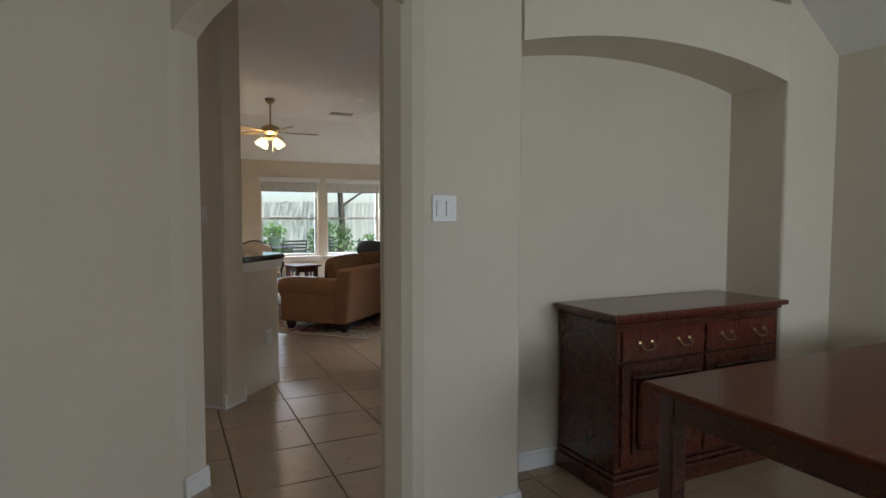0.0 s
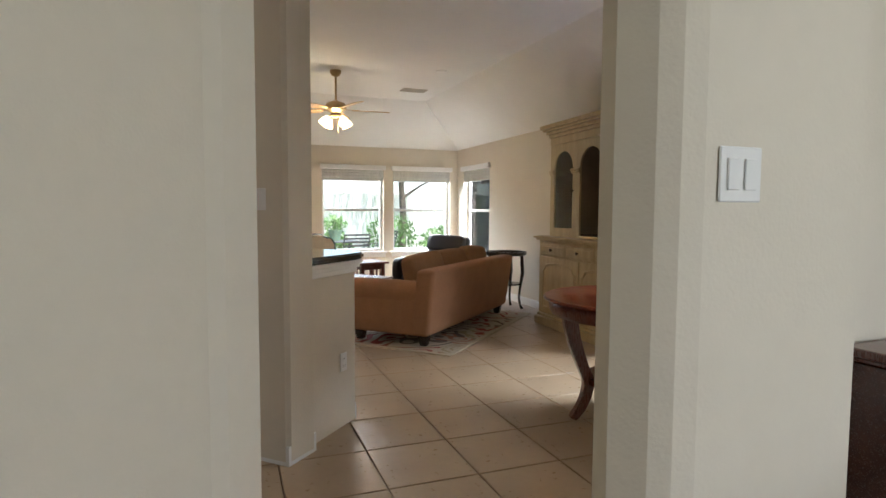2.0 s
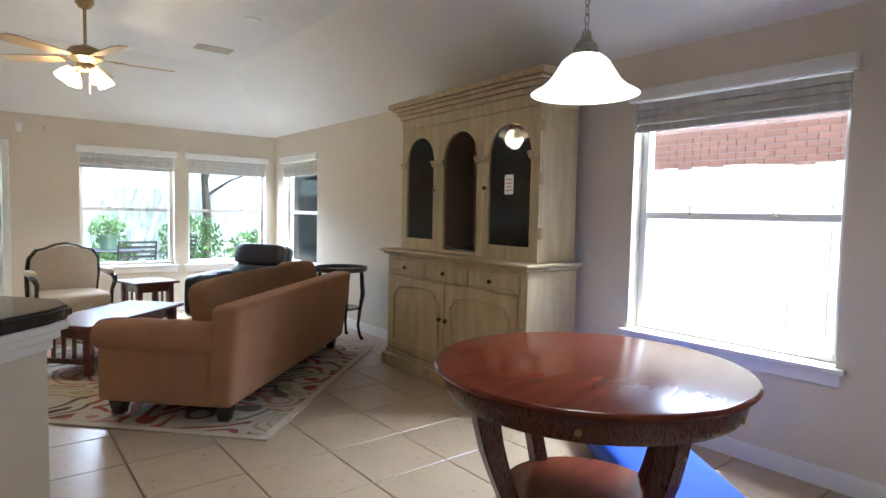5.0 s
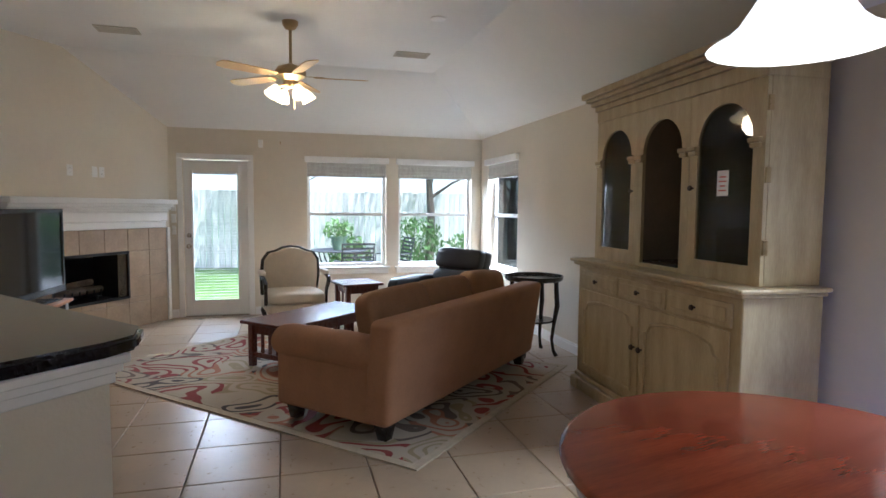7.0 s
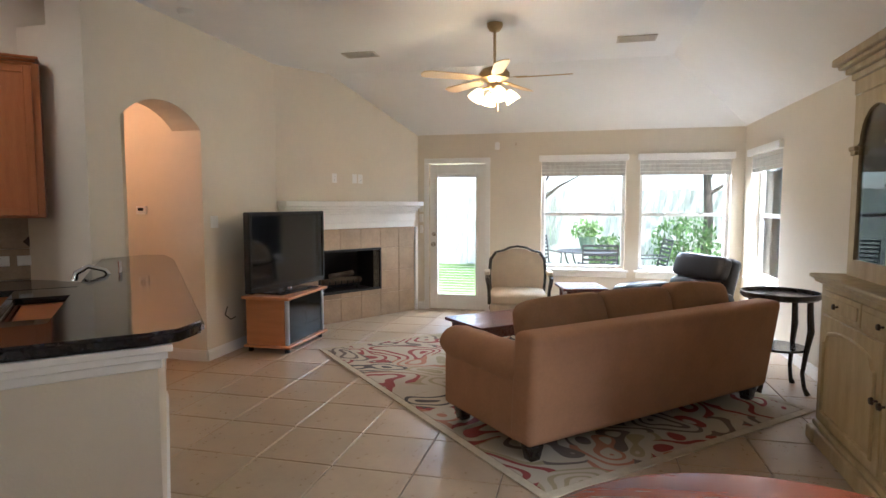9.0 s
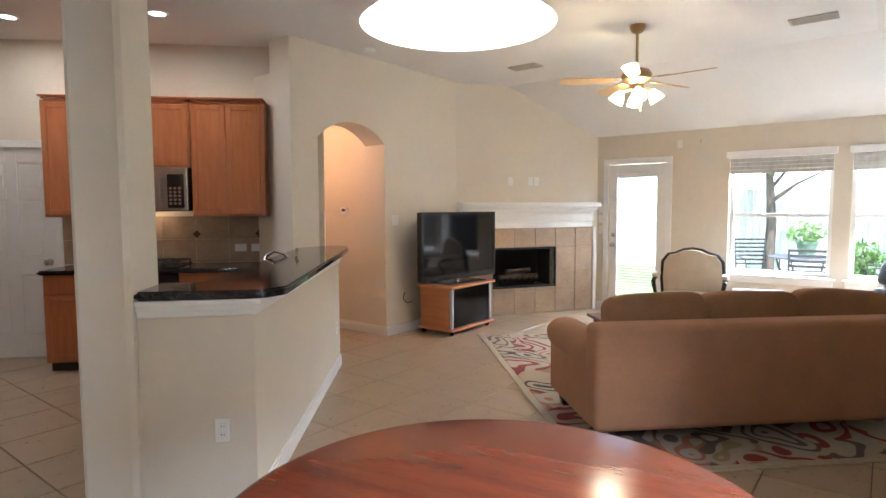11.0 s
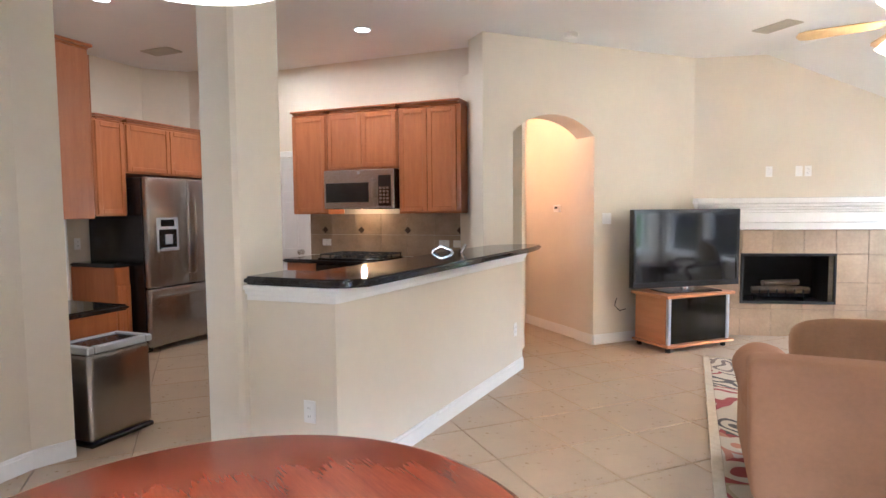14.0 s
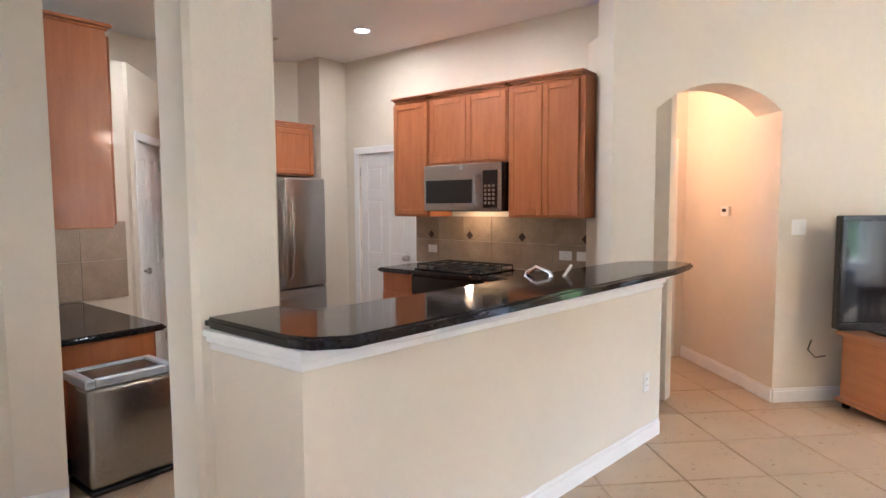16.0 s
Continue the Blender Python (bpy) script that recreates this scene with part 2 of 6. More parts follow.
def box(bm, x0, x1, y0, y1, z0, z1, bev=0.0, seg=1, m=None):
    r = bmesh.ops.create_cube(bm, size=1.0)
    vs = r["verts"]
    for v in vs:
        v.co = Vector((x0 + (v.co.x + 0.5) * (x1 - x0), y0 + (v.co.y + 0.5) * (y1 - y0), z0 + (v.co.z + 0.5) * (z1 - z0)))
    if bev:
        es = list({e for v in vs for e in v.link_edges})
        r = bmesh.ops.bevel(bm, geom=es, offset=bev, segments=seg, affect="EDGES", profile=0.5)
        vs = list({v for v in vs if v.is_valid} | set(r["verts"]))
    if m:
        bmesh.ops.transform(bm, matrix=m, verts=vs)
    return vs


def prism(bm, pts, z0, z1, m=None):
    """A plan outline raised from z0 to z1."""
    lo = [bm.verts.new((x, y, z0)) for x, y in pts]
    hi = [bm.verts.new((x, y, z1)) for x, y in pts]
    k = len(pts)
    bm.faces.new(lo[::-1])
    bm.faces.new(hi)
    for i in range(k):
        bm.faces.new((lo[i], lo[(i + 1) % k], hi[(i + 1) % k], hi[i]))
    bmesh.ops.recalc_face_normals(bm, faces=bm.faces)
    if m:
        bmesh.ops.transform(bm, matrix=m, verts=lo + hi)
    return lo + hi


def lathe(bm, prof, seg=28, m=None, closed=False):
    rings = []
    for r, z in prof:
        rings.append([bm.verts.new((r * math.cos(2 * math.pi * i / seg), r * math.sin(2 * math.pi * i / seg), z)) for i in range(seg)])
    for a, b in zip(rings, rings[1:]):
        for i in range(seg):
            bm.faces.new((a[i], a[(i + 1) % seg], b[(i + 1) % seg], b[i]))
    if closed:
        bm.faces.new(rings[0][::-1])
        bm.faces.new(rings[-1])
    vs = [v for r in rings for v in r]
    if m:
        bmesh.ops.transform(bm, matrix=m, verts=vs)
    return vs


def tube(bm, pts, r, seg=8, m=None):
    """A round bar along points; r is one radius or one for each point."""
    rs = r if isinstance(r, (list, tuple)) else [r] * len(pts)
    rings = []
    pv = [Vector(p) for p in pts]
    for i, p in enumerate(pv):
        d = (pv[min(i + 1, len(pv) - 1)] - pv[max(i - 1, 0)]).normalized()
        a = d.orthogonal().normalized() if i == 0 else (ax - d * ax.dot(d)).normalized()
        ax = a
        c = d.cross(a)
        rings.append([bm.verts.new(p + (a * math.cos(2 * math.pi * k / seg) + c * math.sin(2 * math.pi * k / seg)) * rs[i]) for k in range(seg)])
    for a, b in zip(rings, rings[1:]):
        for k in range(seg):
            bm.faces.new((a[k], a[(k + 1) % seg], b[(k + 1) % seg], b[k]))
    bm.faces.new(rings[0][::-1])
    bm.faces.new(rings[-1])
    vs = [v for q in rings for v in q]
    bmesh.ops.recalc_face_normals(bm, faces=bm.faces)
    if m:
        bmesh.ops.transform(bm, matrix=m, verts=vs)
    return vs


def finish(name, bm, material, smooth=False):
    me = bpy.data.meshes.new(name)
    bm.to_mesh(me)
    bm.free()
    me.materials.append(material)
    if smooth:
        for p in me.polygons:
            p.use_smooth = True
        me.set_sharp_from_angle(angle=radians(40))
    return me


def part(name, bm, material, parent, label="", smooth=False):
    ob = new(name, finish(name, bm, material, smooth))
    ob.parent = parent
    if label:
        tagged(ob, label)
    return ob


def thing(name, label, category, m=None, group=""):
    ob = new(name)
    ob.matrix_world = m or Matrix()
    return tagged(ob, label, category, group)


def solid(name, bm, material, label, category="", kind="structure", m=None, smooth=False):
    ob = new(name, finish(name, bm, material, smooth))
    if m:
        ob.matrix_world = m
    return tagged(ob, label, category, "", kind)


def boxpart(name, dims, material, parent, bev=0.004, label="", seg=1, m=None, smooth=False):
    bm = bmesh.new()
    box(bm, *dims, bev, seg, m)
    return part(name, bm, material, parent, label, smooth)


def cushion(bm, x0, x1, y0, y1, z0, z1, puff=0.3, n=8, m=None):
    """A soft block: rounded, swelling in the middle."""
    vs = box(bm, -1, 1, -1, 1, -1, 1)
    es = list({e for v in vs for e in v.link_edges})
    r = bmesh.ops.subdivide_edges(bm, edges=es, cuts=n, use_grid_fill=True)
    allv = list(bm.verts)
    c = Vector(((x0 + x1) / 2, (y0 + y1) / 2, (z0 + z1) / 2))
    h = Vector(((x1 - x0) / 2, (y1 - y0) / 2, (z1 - z0) / 2))
    for v in allv:
        p = v.co.copy()
        q = Vector([math.copysign(abs(a) ** 0.9, a) for a in p])
        L = (abs(q.x) ** 6 + abs(q.y) ** 6 + abs(q.z) ** 6) ** (1 / 6)
        q = q / L
        s = 1 - puff * 0.5 * ((1 - (1 - q.x ** 2) * 1.0) * 0.5 + (1 - (1 - q.y ** 2)) * 0.5) if h.z <= min(h.x, h.y) else 1 - puff * 0.5 * (q.x ** 2 * 0.5 + q.z ** 2 * 0.5)
        w = Vector((q.x * h.x, q.y * h.y, q.z * h.z))
        if h.z <= min(h.x, h.y):
            w.z *= s
        elif h.y <= h.x:
            w.y *= s
        w += Vector((noise.noise(w * 3 + c), noise.noise(w * 3 + c + Vector((7, 0, 0))), noise.noise(w * 3 + c + Vector((0, 9, 0))))) * 0.008
        v.co = w + c
    if m:
        bmesh.ops.transform(bm, matrix=m, verts=allv)
    return allv


C45 = math.sqrt(0.5)
KM = Matrix(((-C45, C45, 0, -1.055), (-C45, -C45, 0, 7.59), (0, 0, 1, 0), (0, 0, 0, 1)))


def K(u, v):
    """Plan point of the kitchen's own axes: u along the stove wall, v out from it."""
    return (-1.055 - C45 * u + C45 * v, 7.59 - C45 * u - C45 * v)


def kbox(bm, u0, u1, v0, v1, z0, z1, bev=0.0):
    vs = box(bm, u0, u1, v0, v1, z0, z1, bev)
    bmesh.ops.transform(bm, matrix=KM, verts=vs)
    return vs


def wall_with_holes(bm, axis, at, thick, a0, a1, z0, z1, holes):
    """Wall in plane axis=at, thickness towards +thick, with rectangular holes (b0, b1, h0, h1)."""
    def piece(b0, b1, h0, h1):
        if b1 - b0 < 1e-4 or h1 - h0 < 1e-4:
            return
        lo, hi = sorted((at, at + thick))
        if axis == "x":
            box(bm, lo, hi, b0, b1, h0, h1)
        else:
            box(bm, b0, b1, lo, hi, h0, h1)
    edge = a0
    for b0, b1, h0, h1 in sorted(holes):
        piece(edge, b0, z0, z1)
        piece(b0, b1, z0, h0)
        piece(b0, b1, h1, z1)
        edge = b1
    piece(edge, a1, z0, z1)


def arch_profile(b0, b1, spring, rise, n=14):
    """Points of a segmental arch from b0 to b1."""
    w = (b1 - b0) / 2
    r = (w * w + rise * rise) / (2 * rise)
    c = (b0 + b1) / 2
    a = math.asin(min(1, w / r))
    return [(c + r * math.sin(-a + 2 * a * i / n), spring + rise - r + r * math.cos(-a + 2 * a * i / n)) for i in range(n + 1)]


def arch_header(bm, prof, ztop, f0, f1):
    """Solid above an arch: f0(b, z) and f1(b, z) give the front and back points."""
    rows = []
    for b, z in prof:
        rows.append([bm.verts.new(f0(b, z)), bm.verts.new(f0(b, ztop)), bm.verts.new(f1(b, ztop)), bm.verts.new(f1(b, z))])
    for p, q in zip(rows, rows[1:]):
        for k in range(4):
            bm.faces.new((p[k], p[(k + 1) % 4], q[(k + 1) % 4], q[k]))
    bm.faces.new(rows[0])
    bm.faces.new(rows[-1][::-1])
    bmesh.ops.recalc_face_normals(bm, faces=bm.faces)


# ---- large structure ----
ROOMTOP = 3.05
PLATEZ = 2.44
bm = bmesh.new()
box(bm, -4.6, 5.0, -2.6, 12.0, -0.12, -0.012)
solid("floor", bm, GROUT, "beige ceramic tile floor with dark grout joints", "floor")

# back wall with door and two windows
DOORX = (0.575, 1.365)
W1, W2, WZ = (2.12, 3.20), (3.37, 4.45), (0.62, 2.07)
bm = bmesh.new()
wall_with_holes(bm, "y", 11.7, 0.18, 0.3, 4.78, 0, 2.75, [(*DOORX, 0, 2.04), (*W1, *WZ), (*W2, *WZ)])
solid("wall_north", bm, WALL, "cream painted wall with a glazed door and two windows", "wall")
W3Y, WRY, WRZ = (10.32, 11.42), (4.42, 5.64), (0.63, 2.15)
bm = bmesh.new()
wall_with_holes(bm, "x", 4.6, 0.18, 3.14, 11.7, 0, 2.75, [(*WRY, *WRZ), (*W3Y, *WZ)])
solid("wall_east", bm, WALL, "cream painted wall with a window at each end", "wall")
# wall with the arched hall opening, thirty centimetres deep
AX, AY0, AY1 = -0.75, 7.59, 8.54
bm = bmesh.new()
box(bm, AX - 0.30, AX, 7.27, AY0, 0, ROOMTOP)
box(bm, AX - 0.30, AX, AY1, 9.95, 0, ROOMTOP)
arch_header(bm, arch_profile(AY0, AY1, 2.15, 0.19), ROOMTOP, lambda b, z: (AX, b, z), lambda b, z: (AX - 0.30, b, z))
solid("wall_west", bm, WALL, "cream painted wall with an arched opening to the hall", "wall")
# hall behind the arch
bm = bmesh.new()
box(bm, -2.7, AX - 0.30, 8.56, 8.68, 0, 2.75)
box(bm, -2.7, AX - 0.30, 7.30, 7.42, 0, 2.75)
solid("wall_hall_side", bm, WALL, "cream hall wall beyond the arch", "wall")
bm = bmesh.new()
wall_with_holes(bm, "x", -2.10, -0.12, 7.42, 8.56, 0, 2.75, [(7.66, 8.40, 0, 2.03)])
solid("wall_hall_end", bm, WALL, "cream wall at the end of the hall", "wall")
bm = bmesh.new()
box(bm, -2.7, AX - 0.30, 7.42, 8.56, 2.62, 2.75)
solid("ceiling_hall", bm, CEIL, "white hall ceiling", "ceiling")
# fireplace wall across the corner
F0, F1 = Vector((-0.75, 9.88, 0)), Vector((0.42, 11.72, 0))
FD = (F1 - F0).normalized()
FN = Vector((FD.y, -FD.x, 0))
FM = Matrix(((FD.x, FN.x, 0, F0.x), (FD.y, FN.y, 0, F0.y), (0, 0, 1, 0), (0, 0, 0, 1)))
FL = (F1 - F0).length
FBOX = (0.50, 1.46, 0.36, 0.91)
bm = bmesh.new()
for d in ((-0.2, FBOX[0], -0.12, 0, 0, ROOMTOP), (FBOX[1], FL, -0.12, 0, 0, ROOMTOP), (FBOX[0], FBOX[1], -0.12, 0, 0, FBOX[2]), (FBOX[0], FBOX[1], -0.12, 0, FBOX[3], ROOMTOP)):
    box(bm, *d, m=FM)
solid("wall_fireplace", bm, WALL, "cream wall set across the corner above the fireplace", "wall")

# kitchen walls, turned forty-five degrees
bm = bmesh.new()
kbox(bm, -0.25, 2.31, -0.12, 0, 0, ROOMTOP)
kbox(bm, 3.07, 3.9, -0.12, 0, 0, ROOMTOP)
kbox(bm, 2.31, 3.07, -0.12, 0, 2.04, ROOMTOP)
solid("wall_kitchen_stove", bm, WALL, "cream kitchen wall behind the stove", "wall")
bm = bmesh.new()
kbox(bm, 3.28, 4.0, 0, 0.36, 0, ROOMTOP)
solid("wall_kitchen_stub", bm, WALL, "cream wall end beside the refrigerator", "wall")
bm = bmesh.new()
kbox(bm, 4.0, 4.12, -0.12, 4.2, 0, ROOMTOP)
solid("wall_kitchen_west", bm, WALL, "cream kitchen wall behind the refrigerator", "wall")
# wall beside the desk, ending in the stub by the arch
bm = bmesh.new()
prism(bm, [K(1.53, 3.40), K(1.60, 3.60), K(1.575, 4.00), K(1.59, 4.04), K(1.72, 4.04), K(1.76, 4.01), K(4.0, 4.01), K(4.0, 3.40)], 0, ROOMTOP)
solid("wall_kitchen_south", bm, WALL, "cream wall between kitchen and entry", "wall")
# pantry box with a ledge top below the ceiling
PA, PB = Vector((*K(3.22, 2.33), 0)), Vector((*K(4.0, 1.66), 0))
PD = (PB - PA).normalized()
PN = Vector((-PD.y, PD.x, 0))
if PN.dot(Vector((3.0, 5.6, 0)) - PA) < 0:
    PN = -PN
PM = Matrix(((PD.x, PN.x, 0, PA.x), (PD.y, PN.y, 0, PA.y), (0, 0, 1, 0), (0, 0, 0, 1)))
PL = (PB - PA).length
bm = bmesh.new()
box(bm, 0, 0.16, -0.10, 0, 0, 2.62, m=PM)
box(bm, 0.80, PL, -0.10, 0, 0, 2.62, m=PM)
box(bm, 0.16, 0.80, -0.10, 0, 2.03, 2.62, m=PM)
kbox(bm, 3.22, 3.34, 2.36, 3.40, 0, 2.62)
solid("wall_pantry", bm, WALL, "pale grey pantry wall ending below the ceiling", "wall")
# column and half wall
bm = bmesh.new()
kbox(bm, 0.365, 0.60, 2.95, 3.33, 0, ROOMTOP, 0.022)
solid("column", bm, WALL, "square cream column with rounded corners", "column")
HC2, HFAR = K(-0.15, 3.25), K(-0.42, 0.66)
HW = [K(0.364, 3.27), HC2, HFAR, (AX, 7.66), (AX, 7.50), K(-0.30, 0.78), K(-0.02, 3.10), K(0.364, 3.10)]
bm = bmesh.new()
prism(bm, HW, 0, 1.012)
solid("wall_half", bm, WALL, "white half wall carrying the bar counter", "half wall")

# walls between the dining room and the breakfast corner
NX0, NX1, DY = 1.99, 3.83, 2.69
bm = bmesh.new()
box(bm, NX1, 4.42, DY, 3.14, 0, 3.6, 0.018, 2)
prism(bm, [(1.50, DY), (1.45, DY + 0.012), (1.41, DY + 0.04), (1.36, 2.80), (1.36, 2.85), (1.375, 2.865), (NX0, 2.865), (NX0, DY + 0.02), (NX0 - 0.02, DY)], 0, 3.6)
box(bm, NX0 - 0.08, NX1, 3.07, 3.14, 0, 3.05)
box(bm, NX0 - 0.08, NX0, 2.865, 3.07, 0, 3.05)
arch_header(bm, arch_profile(NX0, NX1, 2.18, 0.11), 2.62, lambda b, z: (b, DY, z), lambda b, z: (b, 3.07, z))
solid("wall_dining_north", bm, WALL, "cream dining room wall with an arched sideboard niche", "wall")
bm = bmesh.new()
box(bm, 4.42, 4.78, 3.0, 3.14, 0, 2.75)
solid("wall_breakfast_south", bm, WALL, "cream wall behind the breakfast table", "wall")
bm = bmesh.new()
AL0, AL1, AR0, AR1 = Vector((*K(1.74, 4.03), 0)), Vector((*K(1.58, 4.03), 0)), Vector((1.42, 2.71, 0)), Vector((1.37, 2.84, 0))
arch_header(bm, [((b), z) for b, z in arch_profile(0, 1, 2.26, 0.22)], 3.6,
            lambda b, z: (*(AL0.lerp(AR0, b)).xy, z), lambda b, z: (*(AL1.lerp(AR1, b)).xy, z))
solid("wall_arch", bm, WALL, "cream arched header over the passage", "arch")
bm = bmesh.new()
prism(bm, [K(1.74, 4.01), K(1.58, 4.01), K(1.60, 3.60), K(4.9, 3.60), K(4.9, 4.01)], ROOMTOP, 3.6)
solid("wall_entry", bm, WALL, "cream wall above the entry passage", "wall")
bm = bmesh.new()
box(bm, 4.30, 4.42, -2.4, DY, 0, 2.6)
solid("wall_dining_east", bm, WALL, "cream dining room side wall", "wall")
bm = bmesh.new()
wall_with_holes(bm, "y", -2.4, 0.15, -3.4, 4.3, 0, 3.6, [(2.1, 3.9, 0.6, 2.2)])
solid("wall_dining_south", bm, WALL, "cream front wall with a window", "wall")
bm = bmesh.new()
box(bm, -3.5, -3.38, -2.4, 6.6, 0, 3.6)
solid("wall_entry_west", bm, WALL, "cream entry wall", "wall")

# ceilings: flat middle with sloping sides along the outer walls
bm = bmesh.new()
CX, CY = 3.56, 10.5
cv = [bm.verts.new(p) for p in ((-4.7, 3.0, ROOMTOP), (CX, 3.0, ROOMTOP), (CX, CY, ROOMTOP), (-1.2, CY, ROOMTOP), (4.72, 3.0, 2.37), (4.72, 11.82, 2.37), (-1.2, 11.82, 2.37), (-4.7, CY, ROOMTOP))]
bm.faces.new((cv[0], cv[1], cv[2], cv[3], cv[7]))
bm.faces.new((cv[1], cv[4], cv[5], cv[2]))
bm.faces.new((cv[2], cv[5], cv[6], cv[3]))
up = bmesh.ops.extrude_face_region(bm, geom=bm.faces[:])
bmesh.ops.translate(bm, vec=(0, 0, 0.12), verts=[g for g in up["geom"] if isinstance(g, bmesh.types.BMVert)])
bmesh.ops.recalc_face_normals(bm, faces=bm.faces)
solid("ceiling", bm, CEIL, "white textured ceiling with sloping edges", "ceiling")
bm = bmesh.new()
dv = [bm.verts.new(p) for p in ((-3.5, -2.4, 3.5), (2.75, -2.4, 3.5), (4.42, -2.4, 2.30), (-3.5, 3.16, 3.5), (2.75, 3.16, 3.5), (4.42, 3.16, 2.30))]
bm.faces.new((dv[0], dv[1], dv[4], dv[3]))
bm.faces.new((dv[1], dv[2], dv[5], dv[4]))
up = bmesh.ops.extrude_face_region(bm, geom=bm.faces[:])
bmesh.ops.translate(bm, vec=(0, 0, 0.12), verts=[g for g in up["geom"] if isinstance(g, bmesh.types.BMVert)])
bmesh.ops.recalc_face_normals(bm, faces=bm.faces)
solid("ceiling_dining", bm, CEIL, "white vaulted dining room ceiling", "ceiling")

# baseboards


def baseboard(p, q, side, h=0.105, t=0.014):
    p, q = Vector((*p, 0)), Vector((*q, 0))
    d = (q - p).normalized()
    n = Vector((d.y, -d.x, 0)) * side
    m = Matrix(((d.x, n.x, 0, p.x), (d.y, n.y, 0, p.y), (0, 0, 1, 0), (0, 0, 0, 1)))
    L = (q - p).length
    bm = bmesh.new()
    box(bm, 0, L, 0.0005, t, 0, h - 0.02)
    box(bm, 0, L, 0.0005, t * 0.6, h - 0.02, h)
    solid("baseboard", bm, TRIM, "white painted baseboard", "baseboard", m=m)


for p, q, s in (((0.42, 11.7), (0.50, 11.7), 1), ((1.44, 11.7), (4.6, 11.7), 1), ((4.6, 3.14), (4.6, 11.7), -1), ((AX, AY1), (AX, 9.86), 1),
                ((AX - 0.3, AY1), (AX, AY1), 1), ((-2.1, 8.56), (AX - 0.3, 8.56), 1), (K(0.365, 3.27), HC2, -1), (HC2, HFAR, 1),
                (K(0.365, 3.33), K(0.60, 3.33), 1), (K(0.60, 3.33), K(0.60, 3.0), 1), (K(1.53, 3.40), K(1.60, 3.60), -1), (K(1.60, 3.60), K(1.577, 4.04), -1), (K(1.577, 4.04), K(1.74, 4.04), -1),
                ((1.50, DY), (NX0, DY), 1), ((NX0, DY + 0.015), (NX0, 3.07), 1), ((NX0, 3.07), (NX1, 3.07), 1), ((NX1, DY), (4.3, DY), 1), ((4.3, 2.68), (4.3, -2.2), 1),
                ((1.91, 3.14), (4.6, 3.14), -1), ((1.375, 2.865), (1.91, 2.865), -1), ((1.36, 2.80), (1.36, 2.855), -1), (K(3.28, 0), K(3.28, 0.36), -1), (K(3.07, 0), K(3.28, 0), -1)):
    baseboard(p, q, s)

# ---- openings ----


def window(name, cx, cy, rz, w, z0, z1, label, reveal=0.10):
    """Double-hung window in an opening; local y points outdoors."""
    th = tagged(new(name), label, "window", "", "structure")
    th.matrix_world = pose(cx, cy, 0, 0, 0, rz)
    h = w / 2
    zm = (z0 + z1) / 2
    bm = bmesh.new()
    f = 0.045
    for d in ((-h, -h + f, reveal, reveal + 0.07, z0, z1), (h - f, h, reveal, reveal + 0.07, z0, z1), (-h + f, h - f, reveal, reveal + 0.07, z1 - f, z1), (-h + f, h - f, reveal, reveal + 0.07, z0, z0 + f)):
        box(bm, *d, 0.003)
    part("window_frame", bm, TRIM, th)
    bm = bmesh.new()
    box(bm, -h + f, h - f, reveal + 0.005, reveal + 0.045, zm - 0.022, zm + 0.022, 0.003)
    rail = part("meeting_rail", bm, TRIM, th)
    bm = bmesh.new()
    for x in (-h * 0.4, h * 0.4):
        box(bm, x - 0.025, x + 0.025, reveal - 0.012, reveal + 0.005, zm + 0.005, zm + 0.022, 0.004)
    part("sash_lock", bm, NICKEL, rail)
    for a, b in ((z0 + f, zm - 0.022), (zm + 0.022, z1 - f)):
        g = boxpart("pane", (-h + f, h - f, reveal + 0.02, reveal + 0.026, a, b), GLASS, th, 0)
        g.visible_shadow = False
    bm = bmesh.new()
    box(bm, -h - 0.05, h + 0.05, -0.045, reveal, z0 - 0.03, z0 - 0.002, 0.006, 2)
    box(bm, -h - 0.03, h + 0.03, -0.018, -0.001, z0 - 0.10, z0 - 0.03, 0.004)
    part("window_sill", bm, TRIM, th)
    return th


def shade(cx, cy, rz, w, z1, drop=0.19):
    """Raised fabric blind under a white head box."""
    th = thing("roman_shade", "raised grey striped fabric blind under a white headrail", "window blind", pose(cx, cy, 0, 0, 0, rz), "window blinds")
    h = w / 2
    boxpart("headrail", (-h - 0.03, h + 0.03, -0.05, -0.002, z1 - 0.03, z1 + 0.05), TRIM, th, 0.006)
    bm = bmesh.new()
    for k in range(4):
        box(bm, -h + 0.005, h - 0.005, 0.004 + 0.008 * (k % 2), 0.034 + 0.008 * (k % 2), z1 - 0.03 - (k + 1) * drop / 4, z1 - 0.032 - k * drop / 4, 0.005)
    part("folded_cloth", bm, SHADE, th)


for nm, (a, b) in (("window_1", W1), ("window_2", W2)):
    window(nm, (a + b) / 2, 11.7, 0, b - a, *WZ, "white double-hung window overlooking the patio")
    shade((a + b) / 2, 11.7, 0, b - a, WZ[1])
window("window_3", 4.6, sum(W3Y) / 2, -90, W3Y[1] - W3Y[0], *WZ, "white double-hung window near the room corner")
shade(4.6, sum(W3Y) / 2, -90, W3Y[1] - W3Y[0], WZ[1])
window("window_4", 4.6, sum(WRY) / 2, -90, WRY[1] - WRY[0], *WRZ, "white double-hung window beside the breakfast table")
shade(4.6, sum(WRY) / 2, -90, WRY[1] - WRY[0], WRZ[1])
window("window_5", 3.0, -2.25, 180, 1.8, 0.6, 2.2, "white front window of the dining room")


